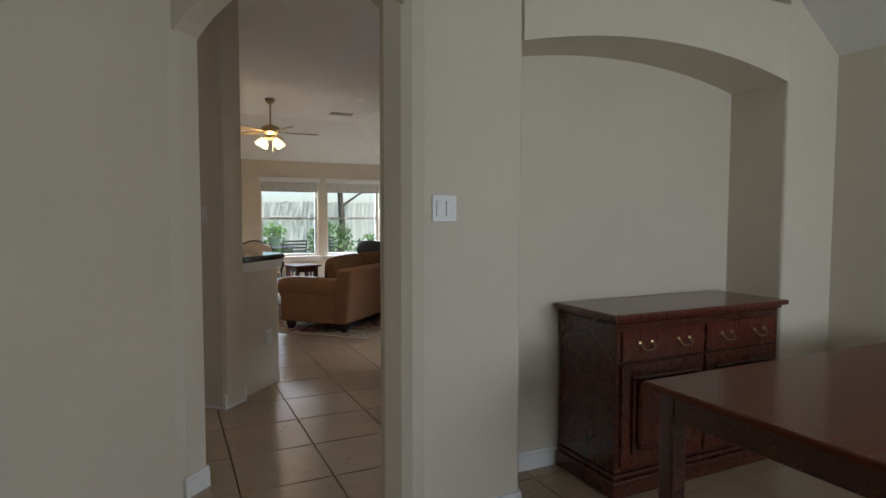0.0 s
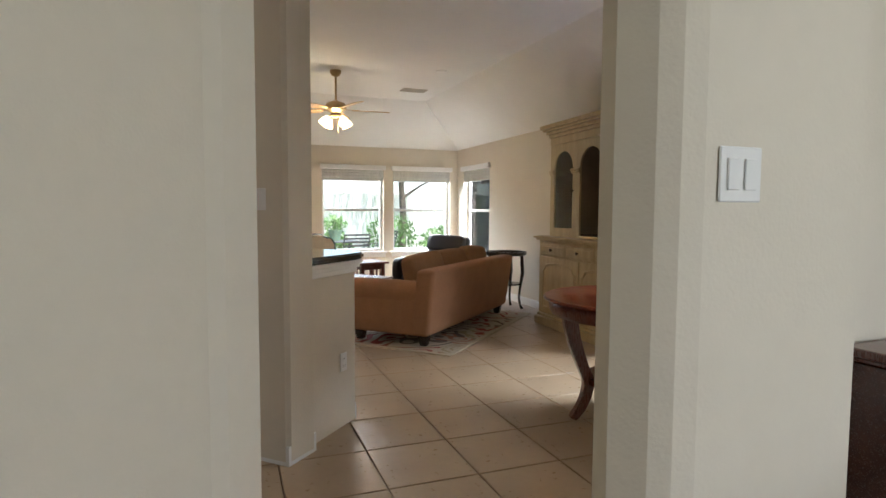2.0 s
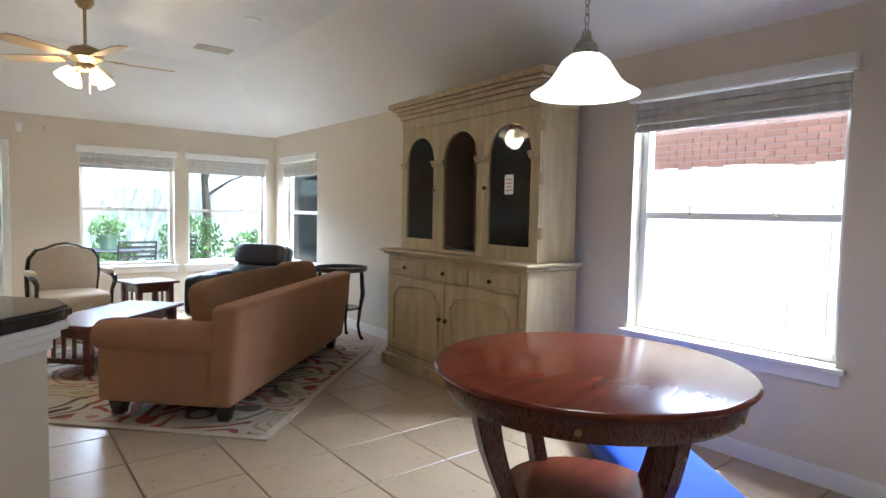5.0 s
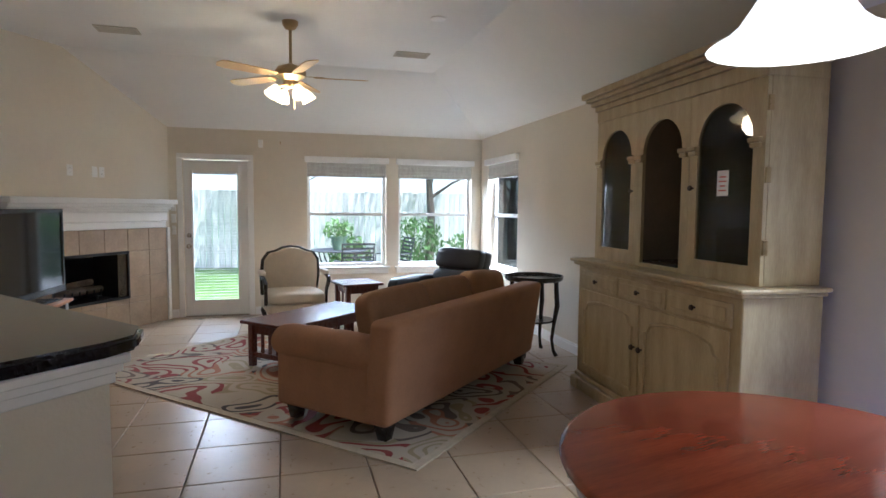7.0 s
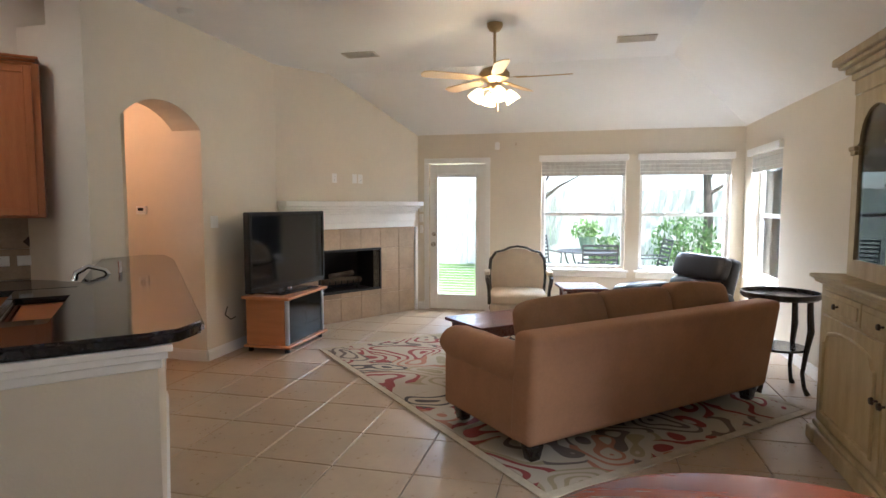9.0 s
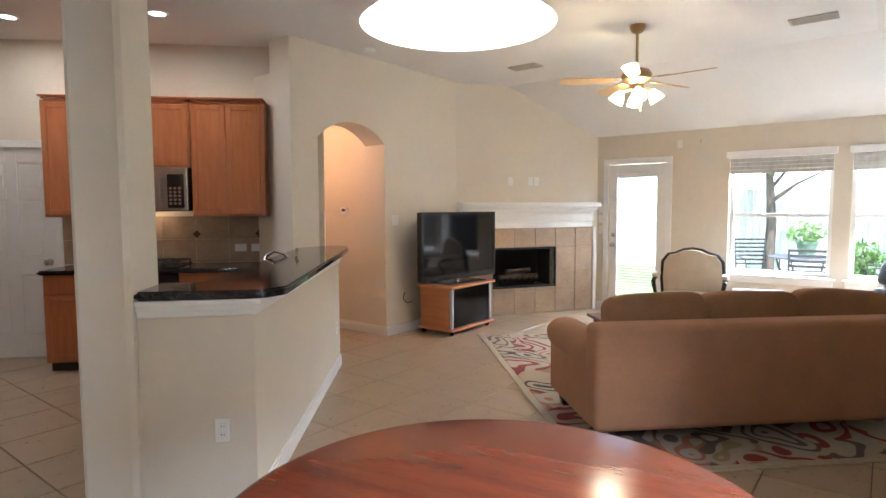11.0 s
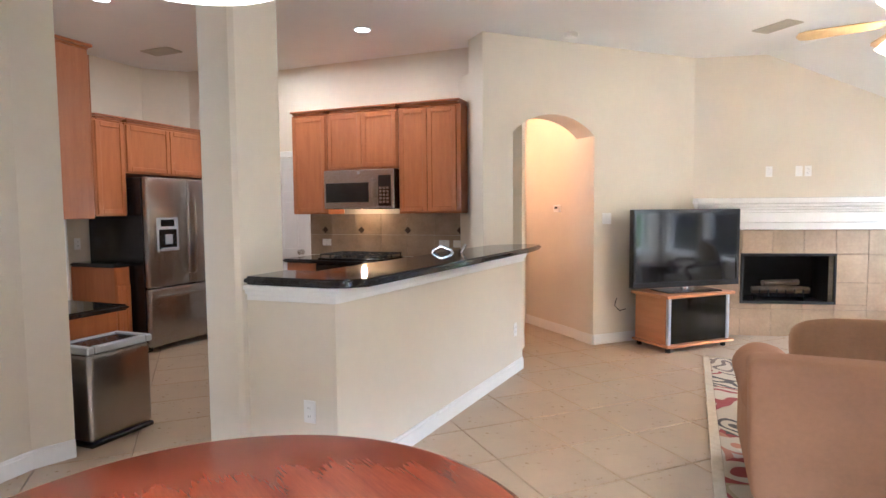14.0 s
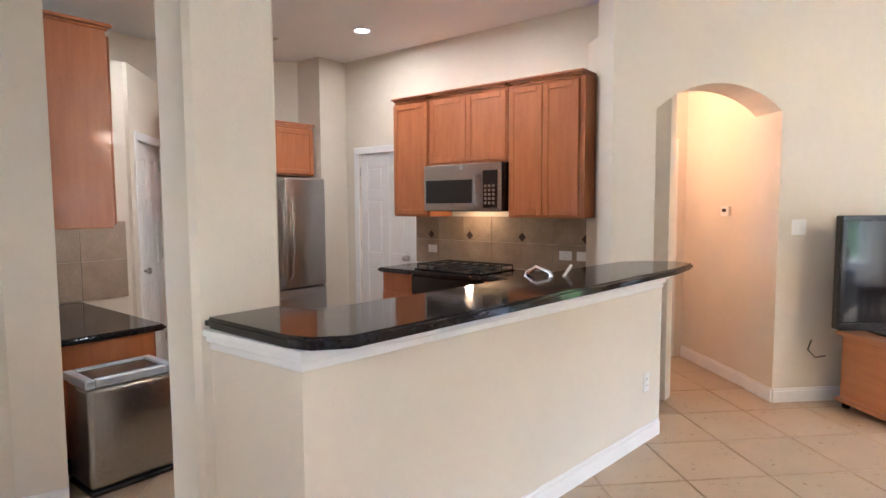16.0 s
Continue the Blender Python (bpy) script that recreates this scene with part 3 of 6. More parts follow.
def casing(parent, x0, x1, z1, w=0.07, t=0.018):
    bm = bmesh.new()
    box(bm, x0 - w, x0, -t, -0.001, 0, z1, 0.004)
    box(bm, x1, x1 + w, -t, -0.001, 0, z1, 0.004)
    box(bm, x0 - w, x1 + w, -t, -0.001, z1 + 0.0005, z1 + w, 0.004)
    part("casing", bm, TRIM, parent)


def knob(parent, x, z, y=-0.0):
    bm = bmesh.new()
    lathe(bm, [(0.001, 0), (0.032, 0), (0.032, 0.006), (0.012, 0.012), (0.012, 0.035), (0.028, 0.045), (0.030, 0.062), (0.020, 0.072), (0.001, 0.074)], 20, pose(x, y, z, 90, 0, 0))
    return part("door_knob", bm, NICKEL, parent, "satin nickel knob", True)


def panel_door(name, m, x0, x1, h, label, knob_x):
    """White six-panel door, shut; local -y faces the room."""
    th = tagged(new(name), label, "door", "", "structure")
    th.matrix_world = m
    casing(th, x0, x1, h)
    bm = bmesh.new()
    box(bm, x0 + 0.004, x1 - 0.004, 0.028, 0.055, 0.008, h - 0.004)
    w = x1 - x0
    mid = (x0 + x1) / 2
    st = 0.105
    for a, b in ((x0 + 0.004, x0 + st), (mid - 0.05, mid + 0.05), (x1 - st, x1 - 0.004)):
        box(bm, a, b, 0.016, 0.028, 0.008, h - 0.004, 0.003)
    for a, b in ((0.008, 0.22), (0.82, 0.98), (1.55, 1.65), (h - 0.14, h - 0.004)):
        box(bm, x0 + st, mid - 0.05, 0.016, 0.028, a, b, 0.003)
        box(bm, mid + 0.05, x1 - st, 0.016, 0.028, a, b, 0.003)
    part("door_leaf", bm, DOORW, th)
    for a, b in ((0.22, 0.82), (0.98, 1.55), (1.65, h - 0.14)):
        for p, q in ((x0 + st, mid - 0.05), (mid + 0.05, x1 - st)):
            boxpart("panel", (p + 0.022, q - 0.022, 0.018, 0.028, a + 0.022, b - 0.022), DOORW, th, 0.007)
    knob(th, knob_x, 0.94, 0.016)
    for z in (0.25, 1.05, 1.85):
        hx = x0 if knob_x > mid else x1
        boxpart("hinge", (hx - 0.008, hx + 0.008, 0.004, 0.016, z - 0.045, z + 0.045), NICKEL, th, 0.002)
    return th


# glazed patio door
pd = tagged(new("door_1"), "white glazed patio door with a blind between the panes", "door", "", "structure")
pd.matrix_world = pose(0, 11.7, 0)
casing(pd, *DOORX, 2.04)
bm = bmesh.new()
for d in ((DOORX[0] + 0.004, 0.685, 0.03, 0.075, 0.012, 2.03), (1.235, DOORX[1] - 0.004, 0.03, 0.075, 0.012, 2.03), (0.685, 1.235, 0.03, 0.075, 0.012, 0.21), (0.685, 1.235, 0.03, 0.075, 1.88, 2.03)):
    box(bm, *d, 0.003)
part("door_leaf", bm, DOORW, pd)
bm = bmesh.new()
for d in ((0.66, 0.69, 0.018, 0.03, 0.185, 1.905), (1.23, 1.26, 0.018, 0.03, 0.185, 1.905), (0.69, 1.23, 0.018, 0.03, 0.185, 0.215), (0.69, 1.23, 0.018, 0.03, 1.875, 1.905)):
    box(bm, *d, 0.004)
part("glazing_bead", bm, DOORW, pd)
g = boxpart("pane", (0.685, 1.235, 0.05, 0.056, 0.21, 1.88), GLASS, pd, 0)
g.visible_shadow = False
for k in range(44):
    boxpart("blind_slat", (0.692, 1.228, 0.058, 0.070, 0.235 + 0.0372 * k, 0.2375 + 0.0372 * k), TRIM, pd, 0)
boxpart("blind_rail", (0.69, 1.23, 0.057, 0.071, 1.85, 1.879), TRIM, pd, 0.002)
knob(pd, 0.635, 0.92, 0.03)
bm = bmesh.new()
lathe(bm, [(0.001, 0), (0.03, 0), (0.03, 0.012), (0.018, 0.022), (0.001, 0.024)], 18, pose(0.635, 0.03, 1.06, 90, 0, 0))
part("deadbolt", bm, NICKEL, pd, "round nickel deadbolt", True)
boxpart("threshold", (DOORX[0], DOORX[1], -0.01, 0.16, 0.0, 0.012), NICKEL, pd, 0.003)

ROT_K = KM @ pose(0, 0, 0, 0, 0, 180)
panel_door("door_2", KM @ pose(0, 0, 0, 0, 0, 180), -3.07, -2.31, 2.04, "white six-panel utility door, shut, beside the stove counter", -2.38)
panel_door("door_3", PM @ pose(0.96, 0, 0, 0, 0, 180), 0.16, 0.80, 2.03, "white six-panel pantry door, shut", 0.735)
panel_door("door_4", pose(-2.10, 0, 0, 0, 0, 90), 7.66, 8.40, 2.03, "white six-panel door at the end of the hall", 7.75)

# ---- living room ----
SM = Matrix.Translation((2.39, 6.97, 0)) @ Matrix.Rotation(radians(43.8), 4, "Z")
rug = thing("area_rug", "cream wool rug with red and olive scrolls under the sofa", "rug", Matrix.Translation((2.50, 6.655, 0)) @ Matrix.Rotation(radians(43.8), 4, "Z"))
boxpart("field", (0.06, 2.44, 0.06, 3.44, 0.001, 0.012), RUG, rug, 0.002)
bm = bmesh.new()
for d in ((0, 2.5, 0, 0.058), (0, 2.5, 3.442, 3.5), (0, 0.058, 0.058, 3.442), (2.442, 2.5, 0.058, 3.442)):
    box(bm, *d, 0.001, 0.0125, 0.002)
part("border", bm, RUGEDGE, rug, "plain tan woven border")


def sofa():
    L, D = 2.26, 0.95
    th = thing("sofa", "tan upholstered three-seat sofa with rolled arms on a rug", "sofa", SM)
    boxpart("base", (0.02, L - 0.02, 0.02, D - 0.04, 0.115, 0.33), SOFA, th, 0.025, seg=3, smooth=True)
    bm = bmesh.new()
    vs = box(bm, 0.0, L, 0.0, 0.20, 0.12, 0.775, 0.045, 4)
    for v in vs:
        k = max(0, (v.co.z - 0.12) / 0.68)
        v.co.y -= 0.085 * k
        v.co.x += 0.03 * k * (-1 if v.co.x < L / 2 else 1)
    part("backrest", bm, SOFA, th, "", True)
    for x in (0.0, L - 0.22):
        arm = boxpart("arm", (x, x + 0.22, 0.12, D - 0.03, 0.12, 0.52), SOFA, th, 0.03, seg=3, smooth=True)
        bm = bmesh.new()
        prof = [(x + 0.11 + (0.145 * math.cos(a) if True else 0) * 1.0, 0.535 + 0.115 * math.sin(a)) for a in [2 * math.pi * k / 24 for k in range(24)]]
        n = 10
        rings = []
        for i in range(n + 1):
            y = 0.10 + (D + 0.0 - 0.10) * i / n
            s = 1.0 if 0 < i < n else 0.86
            rings.append([bm.verts.new((x + 0.11 + (px - x - 0.11) * s, y, 0.535 + (pz - 0.535) * s + 0.004 * math.sin(i * 2.1))) for px, pz in prof])
        for a, b in zip(rings, rings[1:]):
            for k in range(24):
                bm.faces.new((a[k], a[(k + 1) % 24], b[(k + 1) % 24], b[k]))
        bm.faces.new(rings[0][::-1])
        bm.faces.new(rings[-1])
        bmesh.ops.recalc_face_normals(bm, faces=bm.faces)
        part("rolled_top", bm, SOFA, arm, "", True)
    for k in range(3):
        w = (L - 0.46) / 3
        bm = bmesh.new()
        cushion(bm, 0.23 + k * w, 0.23 + (k + 1) * w - 0.008, 0.18, D, 0.33, 0.49, 0.25)
        part("seat_cushion", bm, SOFA, th, "", True)
    for k in range(3):
        w = (L - 0.40) / 3
        bm = bmesh.new()
        cushion(bm, -w / 2 - 0.02, w / 2 + 0.02, -0.11, 0.11, 0.0, 0.42, 0.65, 10, pose(0.20 + (k + 0.5) * w, 0.24, 0.49, -14 + 3 * k, 3 * (k - 1), 2 * k - 2))
        part("back_cushion", bm, PILLOW, th, "loose brown back cushion", True)
    for x in (0.10, L - 0.10):
        for y in (0.09, D - 0.12):
            bm = bmesh.new()
            box(bm, x - 0.05, x + 0.05, y - 0.05, y + 0.05, 0.0, 0.114, 0.012, 2)
            for v in bm.verts:
                if v.co.z < 0.05:
                    v.co.x, v.co.y = x + (v.co.x - x) * 0.72, y + (v.co.y - y) * 0.72
                v.co.z += 0.0127 if v.co.z < 0.02 else 0
            part("foot", bm, EBONY, th, "dark wooden foot", True)


sofa()


def mission_table(name, m, L, D, H, label, slats):
    th = thing(name, label, "table", m)
    boxpart("tabletop", (0, L, 0, D, H - 0.03, H), CHERRY_D, th, 0.008, seg=2)
    i = 0.07
    bm = bmesh.new()
    for d in ((i, L - i, i, i + 0.022), (i, L - i, D - i - 0.022, D - i), (i, i + 0.022, i + 0.022, D - i - 0.022), (L - i - 0.022, L - i, i + 0.022, D - i - 0.022)):
        box(bm, *d, H - 0.12, H - 0.031, 0.003)
    part("apron", bm, CHERRY_D, th)
    for x in (i - 0.02, L - i - 0.035):
        for y in (i - 0.02, D - i - 0.035):
            boxpart("leg", (x, x + 0.055, y, y + 0.055, 0.0135 if slats else 0.001, H - 0.031), CHERRY_D, th, 0.004)
    for x in (i - 0.005, L - i - 0.025):
        boxpart("stretcher", (x, x + 0.028, i + 0.035, D - i - 0.035, 0.10, 0.145), CHERRY_D, th, 0.003)
    for x in (i - 0.0, L - i - 0.02):
        for k in range(slats or 3):
            y = D * (k + 1.2) / ((slats or 3) + 1.4)
            boxpart("slat", (x, x + 0.016, y - 0.016, y + 0.016, 0.145, H - 0.12), CHERRY_D, th, 0.002)
    boxpart("shelf", (i + 0.03, L - i - 0.03, i + 0.03, D - i - 0.03, 0.12, 0.14), CHERRY_D, th, 0.003)


mission_table("coffee_table", Matrix.Translation((1.84, 8.61, 0)) @ Matrix.Rotation(radians(44), 4, "Z"), 1.28, 0.60, 0.43, "dark cherry slatted coffee table on the rug", 5)
mission_table("side_table", Matrix.Translation((2.47, 10.33, 0)) @ Matrix.Rotation(radians(13), 4, "Z"), 0.50, 0.54, 0.545, "dark cherry side table between the chairs", 0)


def armchair():
    th = thing("armchair", "cream linen French armchair with a dark carved frame", "armchair", pose(1.92, 10.80, 0, 0, 0, 9))
    # local: faces -y
    bm = bmesh.new()
    cushion(bm, -0.33, 0.33, -0.36, 0.30, 0.30, 0.46, 0.35)
    part("seat_cushion", bm, LINEN, th, "", True)
    boxpart("seat_base", (-0.34, 0.34, -0.34, 0.32, 0.20, 0.32), LINEN, th, 0.03, seg=3, smooth=True)
    out = [(-0.33, 0.36), (-0.345, 0.60), (-0.33, 0.80), (-0.27, 0.885), (-0.18, 0.905), (-0.10, 0.945), (0.0, 0.96), (0.10, 0.945), (0.18, 0.905), (0.27, 0.885), (0.33, 0.80), (0.345, 0.60), (0.33, 0.36)]
    lean = pose(0, 0.26, 0.36, 10, 0, 0) @ pose(0, 0, -0.36)
    bm = bmesh.new()
    tube(bm, [(x, 0.02, z) for x, z in out], 0.021, 10, lean)
    part("back_frame", bm, EBONY, th, "dark carved wooden back rail", True)
    bm = bmesh.new()
    inner = [(x * 0.94, 0.38 + (z - 0.36) * 0.965) for x, z in out]
    fr = [bm.verts.new((x, -0.055 + 0.03 * abs(x) / 0.33, z)) for x, z in inner]
    bk = [bm.verts.new((x, 0.045, z)) for x, z in inner]
    mid = bm.verts.new((0, -0.085, 0.66))
    n = len(inner)
    for i in range(n):
        bm.faces.new((fr[i], fr[(i + 1) % n], mid))
        bm.faces.new((fr[i], bk[i], bk[(i + 1) % n], fr[(i + 1) % n]))
    bm.faces.new(bk[::-1])
    bmesh.ops.recalc_face_normals(bm, faces=bm.faces)
    bmesh.ops.transform(bm, matrix=lean, verts=bm.verts)
    part("backrest", bm, LINEN, th, "", True)
    for s in (-1, 1):
        bm = bmesh.new()
        tube(bm, [(s * 0.345, 0.28, 0.66), (s * 0.365, 0.10, 0.645), (s * 0.375, -0.12, 0.625), (s * 0.37, -0.24, 0.60), (s * 0.36, -0.27, 0.56), (s * 0.35, -0.20, 0.46), (s * 0.345, -0.18, 0.30)], [0.02, 0.021, 0.024, 0.026, 0.024, 0.02, 0.022], 10)
        arm = part("arm", bm, EBONY, th, "dark carved wooden arm", True)
        bm = bmesh.new()
        cushion(bm, s * 0.37 - 0.035, s * 0.37 + 0.035, -0.16, 0.14, 0.635, 0.69, 0.3, 4)
        part("arm_pad", bm, LINEN, arm, "", True)
    for x in (-0.30, 0.30):
        for y in (-0.29, 0.28):
            bm = bmesh.new()
            tube(bm, [(x, y, 0.24), (x * 1.05, y * 1.05, 0.17), (x, y, 0.08), (x * 1.06, y * 1.06, 0.001)], [0.032, 0.036, 0.02, 0.022], 10)
            part("leg", bm, EBONY, th, "", True)


armchair()


def recliner():
    th = thing("recliner", "black leather recliner armchair beside the window", "armchair", pose(3.60, 10.22, 0, 0, 0, -56))
    boxpart("base", (-0.36, 0.36, -0.40, 0.36, 0.06, 0.34), LEATHER, th, 0.04, seg=3, smooth=True)
    bm = bmesh.new()
    cushion(bm, -0.27, 0.27, -0.48, 0.24, 0.32, 0.50, 0.3)
    part("seat_cushion", bm, LEATHER, th, "", True)
    lean = pose(0, 0.22, 0.42, -16, 0, 0) @ pose(0, 0, -0.42)
    bm = bmesh.new()
    box(bm, -0.36, 0.36, 0.04, 0.20, 0.30, 0.97, 0.05, 3, lean)
    back = part("backrest", bm, LEATHER, th, "", True)
    for a, b in ((0.44, 0.70), (0.71, 0.97)):
        bm = bmesh.new()
        cushion(bm, -0.35, 0.35, -0.06, 0.10, a, b, 0.22, 6, lean)
        part("back_roll", bm, LEATHER, back, "", True)
    for s in (-1, 1):
        bm = bmesh.new()
        cushion(bm, s * 0.40 - 0.10, s * 0.40 + 0.10, -0.44, 0.34, 0.10, 0.62, 0.1, 6)
        part("arm", bm, LEATHER, th, "", True)
    for x in (-0.33, 0.33):
        for y in (-0.34, 0.30):
            boxpart("foot", (x - 0.03, x + 0.03, y - 0.03, y + 0.03, 0.0, 0.062), EBONY, th, 0.006)


recliner()

tt = thing("tray_table", "round black tray-top end table with curved legs", "end table", pose(4.20, 8.92, 0))
bm = bmesh.new()
lathe(bm, [(0.001, 0.735), (0.27, 0.735), (0.285, 0.75), (0.288, 0.785), (0.276, 0.785), (0.272, 0.757), (0.001, 0.756)], 36)
part("tray_top", bm, EBONY, tt, "", True)
for k in range(4):
    a = math.pi / 4 + k * math.pi / 2
    bm = bmesh.new()
    tube(bm, [(r * math.cos(a), r * math.sin(a), z) for r, z in ((0.23, 0.735), (0.235, 0.62), (0.245, 0.50), (0.215, 0.32), (0.195, 0.16), (0.215, 0.05), (0.245, 0.001))], [0.022, 0.024, 0.026, 0.019, 0.016, 0.016, 0.022], 9)
    part("leg", bm, EBONY, tt, "", True)
bm = bmesh.new()
lathe(bm, [(0.001, 0.33), (0.2, 0.33), (0.2, 0.348), (0.001, 0.348)], 30)
part("shelf", bm, EBONY, tt, "", True)

# television on its stand
ts = thing("tv_stand", "small beech television stand with silver posts and glass doors", "tv stand", pose(0, 0, 0))
X0, X1, Y0, Y1 = -0.60, -0.14, 8.96, 9.78
boxpart("top", (X0 - 0.03, X1 + 0.03, Y0 - 0.04, Y1 + 0.04, 0.535, 0.565), STANDW, ts, 0.006)
boxpart("bottom", (X0 - 0.02, X1 + 0.03, Y0 - 0.03, Y1 + 0.03, 0.05, 0.075), STANDW, ts, 0.006)
for y in (Y0, Y1 - 0.02):
    boxpart("side", (X0, X1 - 0.04, y, y + 0.02, 0.076, 0.534), STANDW, ts, 0.002)
boxpart("back", (X0, X0 + 0.012, Y0 + 0.021, Y1 - 0.021, 0.076, 0.534), BLACK, ts, 0)
for y in (Y0, Y1 - 0.045):
    boxpart("post", (X1 - 0.038, X1, y, y + 0.045, 0.076, 0.534), SILVER, ts, 0.01, "silver painted post")
for z in (0.22, 0.37):
    boxpart("shelf", (X0 + 0.013, X1 - 0.05, Y0 + 0.021, Y1 - 0.021, z, z + 0.016), STANDW, ts, 0.002)
for y in (Y0 + 0.047, (Y0 + Y1) / 2 + 0.003):
    boxpart("glass_door", (X1 - 0.018, X1 - 0.012, y, y + (Y1 - Y0) / 2 - 0.05, 0.085, 0.525), SMOKED, ts, 0, "smoked glass door")
for x in (X0 + 0.03, X1 - 0.03):
    for y in (Y0 + 0.03, Y1 - 0.06):
        boxpart("foot", (x - 0.02, x + 0.02, y - 0.02, y + 0.02, 0.0, 0.0495), BLACK, ts, 0.004)
mb = thing("media_box", "small black media player on the stand's shelf", "media player", pose(0, 0, 0))
boxpart("case", (-0.56, -0.30, 9.10, 9.45, 0.3865, 0.43), BLACK, mb, 0.004)
tv = thing("television", "flat black television, switched off, on the wooden stand", "television", pose(-0.355, 9.39, 0, 0, 0, -8))
boxpart("cabinet", (-0.05, 0.02, -0.63, 0.63, 0.61, 1.40), BLACK, tv, 0.012, seg=2)
bm = bmesh.new()
for d in ((-0.63, 0.63, 1.362, 1.40), (-0.63, 0.63, 0.61, 0.668), (-0.63, -0.595, 0.668, 1.362), (0.595, 0.63, 0.668, 1.362)):
    box(bm, 0.0205, 0.034, *d, 0.005)
part("bezel", bm, BLACK, tv, "glossy black bezel")
boxpart("screen", (0.0205, 0.024, -0.595, 0.595, 0.668, 1.362), SCREEN, tv, 0)
bm = bmesh.new()
tube(bm, [(-0.01, 0, 0.575), (-0.015, 0, 0.66)], 0.04, 14)
part("neck", bm, CHROME, tv, "", True)
boxpart("foot_plate", (-0.15, 0.16, -0.32, 0.32, 0.566, 0.58), BLACK, tv, 0.006)
bm = bmesh.new()
tube(bm, [(-0.70, 8.80, 0.48), (-0.72, 8.79, 0.40), (-0.68, 8.82, 0.35), (-0.68, 8.9, 0.36)], 0.005, 6)
cb = thing("cable", "thin black cable looping behind the television stand", "cable")
part("wire", bm, BLACK, cb, "", True)

# fireplace
fp = thing("fireplace", "tiled corner fireplace with a white mantel and black firebox", "fireplace", FM)
bm = bmesh.new()
TE = 0.05
for d in ((0.02, FBOX[0], 0, 1.17), (FBOX[1], FL - 0.13, 0, 1.17), (FBOX[0], FBOX[1], 0, FBOX[2]), (FBOX[0], FBOX[1], FBOX[3], 1.17)):
    box(bm, d[0], d[1], 0.001, TE - 0.012, d[2], d[3])
surround = part("surround", bm, GROUT, fp)
bm = bmesh.new()
a0, a1, z0, z1 = FBOX
for d in ((a0 - 0.01, a0, -0.5, 0.03, z0, z1), (a1, a1 + 0.01, -0.5, 0.03, z0, z1), (a0, a1, -0.5, -0.49, z0, z1), (a0, a1, -0.49, 0.03, z0 - 0.01, z0), (a0, a1, -0.49, 0.03, z1, z1 + 0.01)):
    box(bm, *d)
part("firebox", bm, SOOT, fp, "sooty black firebox")
bm = bmesh.new()
for d in ((a0, a0 + 0.025, z0, z1), (a1 - 0.025, a1, z0, z1), (a0 + 0.025, a1 - 0.025, z1 - 0.03, z1), (a0 + 0.025, a1 - 0.025, z0, z0 + 0.03)):
    box(bm, d[0], d[1], 0.032, 0.06, d[2], d[3], 0.003)
part("metal_frame", bm, IRON, fp, "black metal frame")
bm = bmesh.new()
for k in range(6):
    tube(bm, [(a0 + 0.25 + 0.09 * k, -0.32, z0 + 0.07), (a0 + 0.25 + 0.09 * k, -0.10, z0 + 0.07), (a0 + 0.25 + 0.09 * k, -0.09, z0 + 0.14)], 0.008, 6)
for y in (-0.28, -0.14):
    tube(bm, [(a0 + 0.22, y, z0 + 0.06), (a0 + 0.75, y, z0 + 0.06)], 0.008, 6)
for x in (a0 + 0.23, a0 + 0.74):
    tube(bm, [(x, -0.2, z0), (x, -0.2, z0 + 0.07)], 0.012, 6)
part("grate", bm, IRON, fp, "iron log grate", True)
bm = bmesh.new()
tube(bm, [(a0 + 0.2, -0.2, z0 + 0.12), (a0 + 0.5, -0.17, z0 + 0.13), (a0 + 0.8, -0.21, z0 + 0.12)], [0.04, 0.047, 0.04], 9)
tube(bm, [(a0 + 0.3, -0.16, z0 + 0.20), (a0 + 0.7, -0.24, z0 + 0.21)], 0.035, 9)
part("log", bm, BARK, fp, "charred log", True)
ml1 = FL - 0.12
for d in ((0.03, ml1 - 0.03, 0.07, 1.17, 1.25), (0.02, ml1 - 0.02, 0.085, 1.25, 1.36), (0.03, ml1 - 0.02, 0.10, 1.36, 1.39), (0.02, ml1 - 0.01, 0.13, 1.39, 1.42), (0.01, ml1, 0.17, 1.42, 1.455), (0.0, ml1 + 0.02, 0.21, 1.456, 1.515)):
    boxpart("mantel_moulding" if d[4] < 1.5 else "mantel_shelf", (d[0], d[1], 0.001, d[2], d[3], d[4]), TRIM, fp, 0.006)
for x in (FL - 0.129, 0.0):
    boxpart("side_trim", (x, x + 0.05 if x else 0.019, 0.001, 0.065, 0.0, 1.169), TRIM, fp, 0.004)


def plate(m, label, kind="outlet", w=0.07, h=0.115, rockers=1):
    """Wall plate; local -y faces the room."""
    th = thing("light_switch" if kind == "switch" else "wall_outlet", label, "switch" if kind == "switch" else "outlet", m)
    boxpart("plate", (-w / 2, w / 2, -0.007, -0.0005, -h / 2, h / 2), PLATE, th, 0.003)
    if kind == "switch":
        for k in range(rockers):
            x = (k - (rockers - 1) / 2) * 0.046
            boxpart("rocker", (x - 0.016, x + 0.016, -0.012, -0.0072, -0.033, 0.033), PLATE, th, 0.002)
    elif kind == "outlet":
        for z in (-0.021, 0.021):
            s = boxpart("socket", (-0.016, 0.016, -0.0095, -0.0072, z - 0.014, z + 0.014), PLATE, th, 0.002)
            for x in (-0.006, 0.006):
                boxpart("slot", (x - 0.001, x + 0.001, -0.0105, -0.0097, z - 0.005, z + 0.005), BLACK, s, 0)


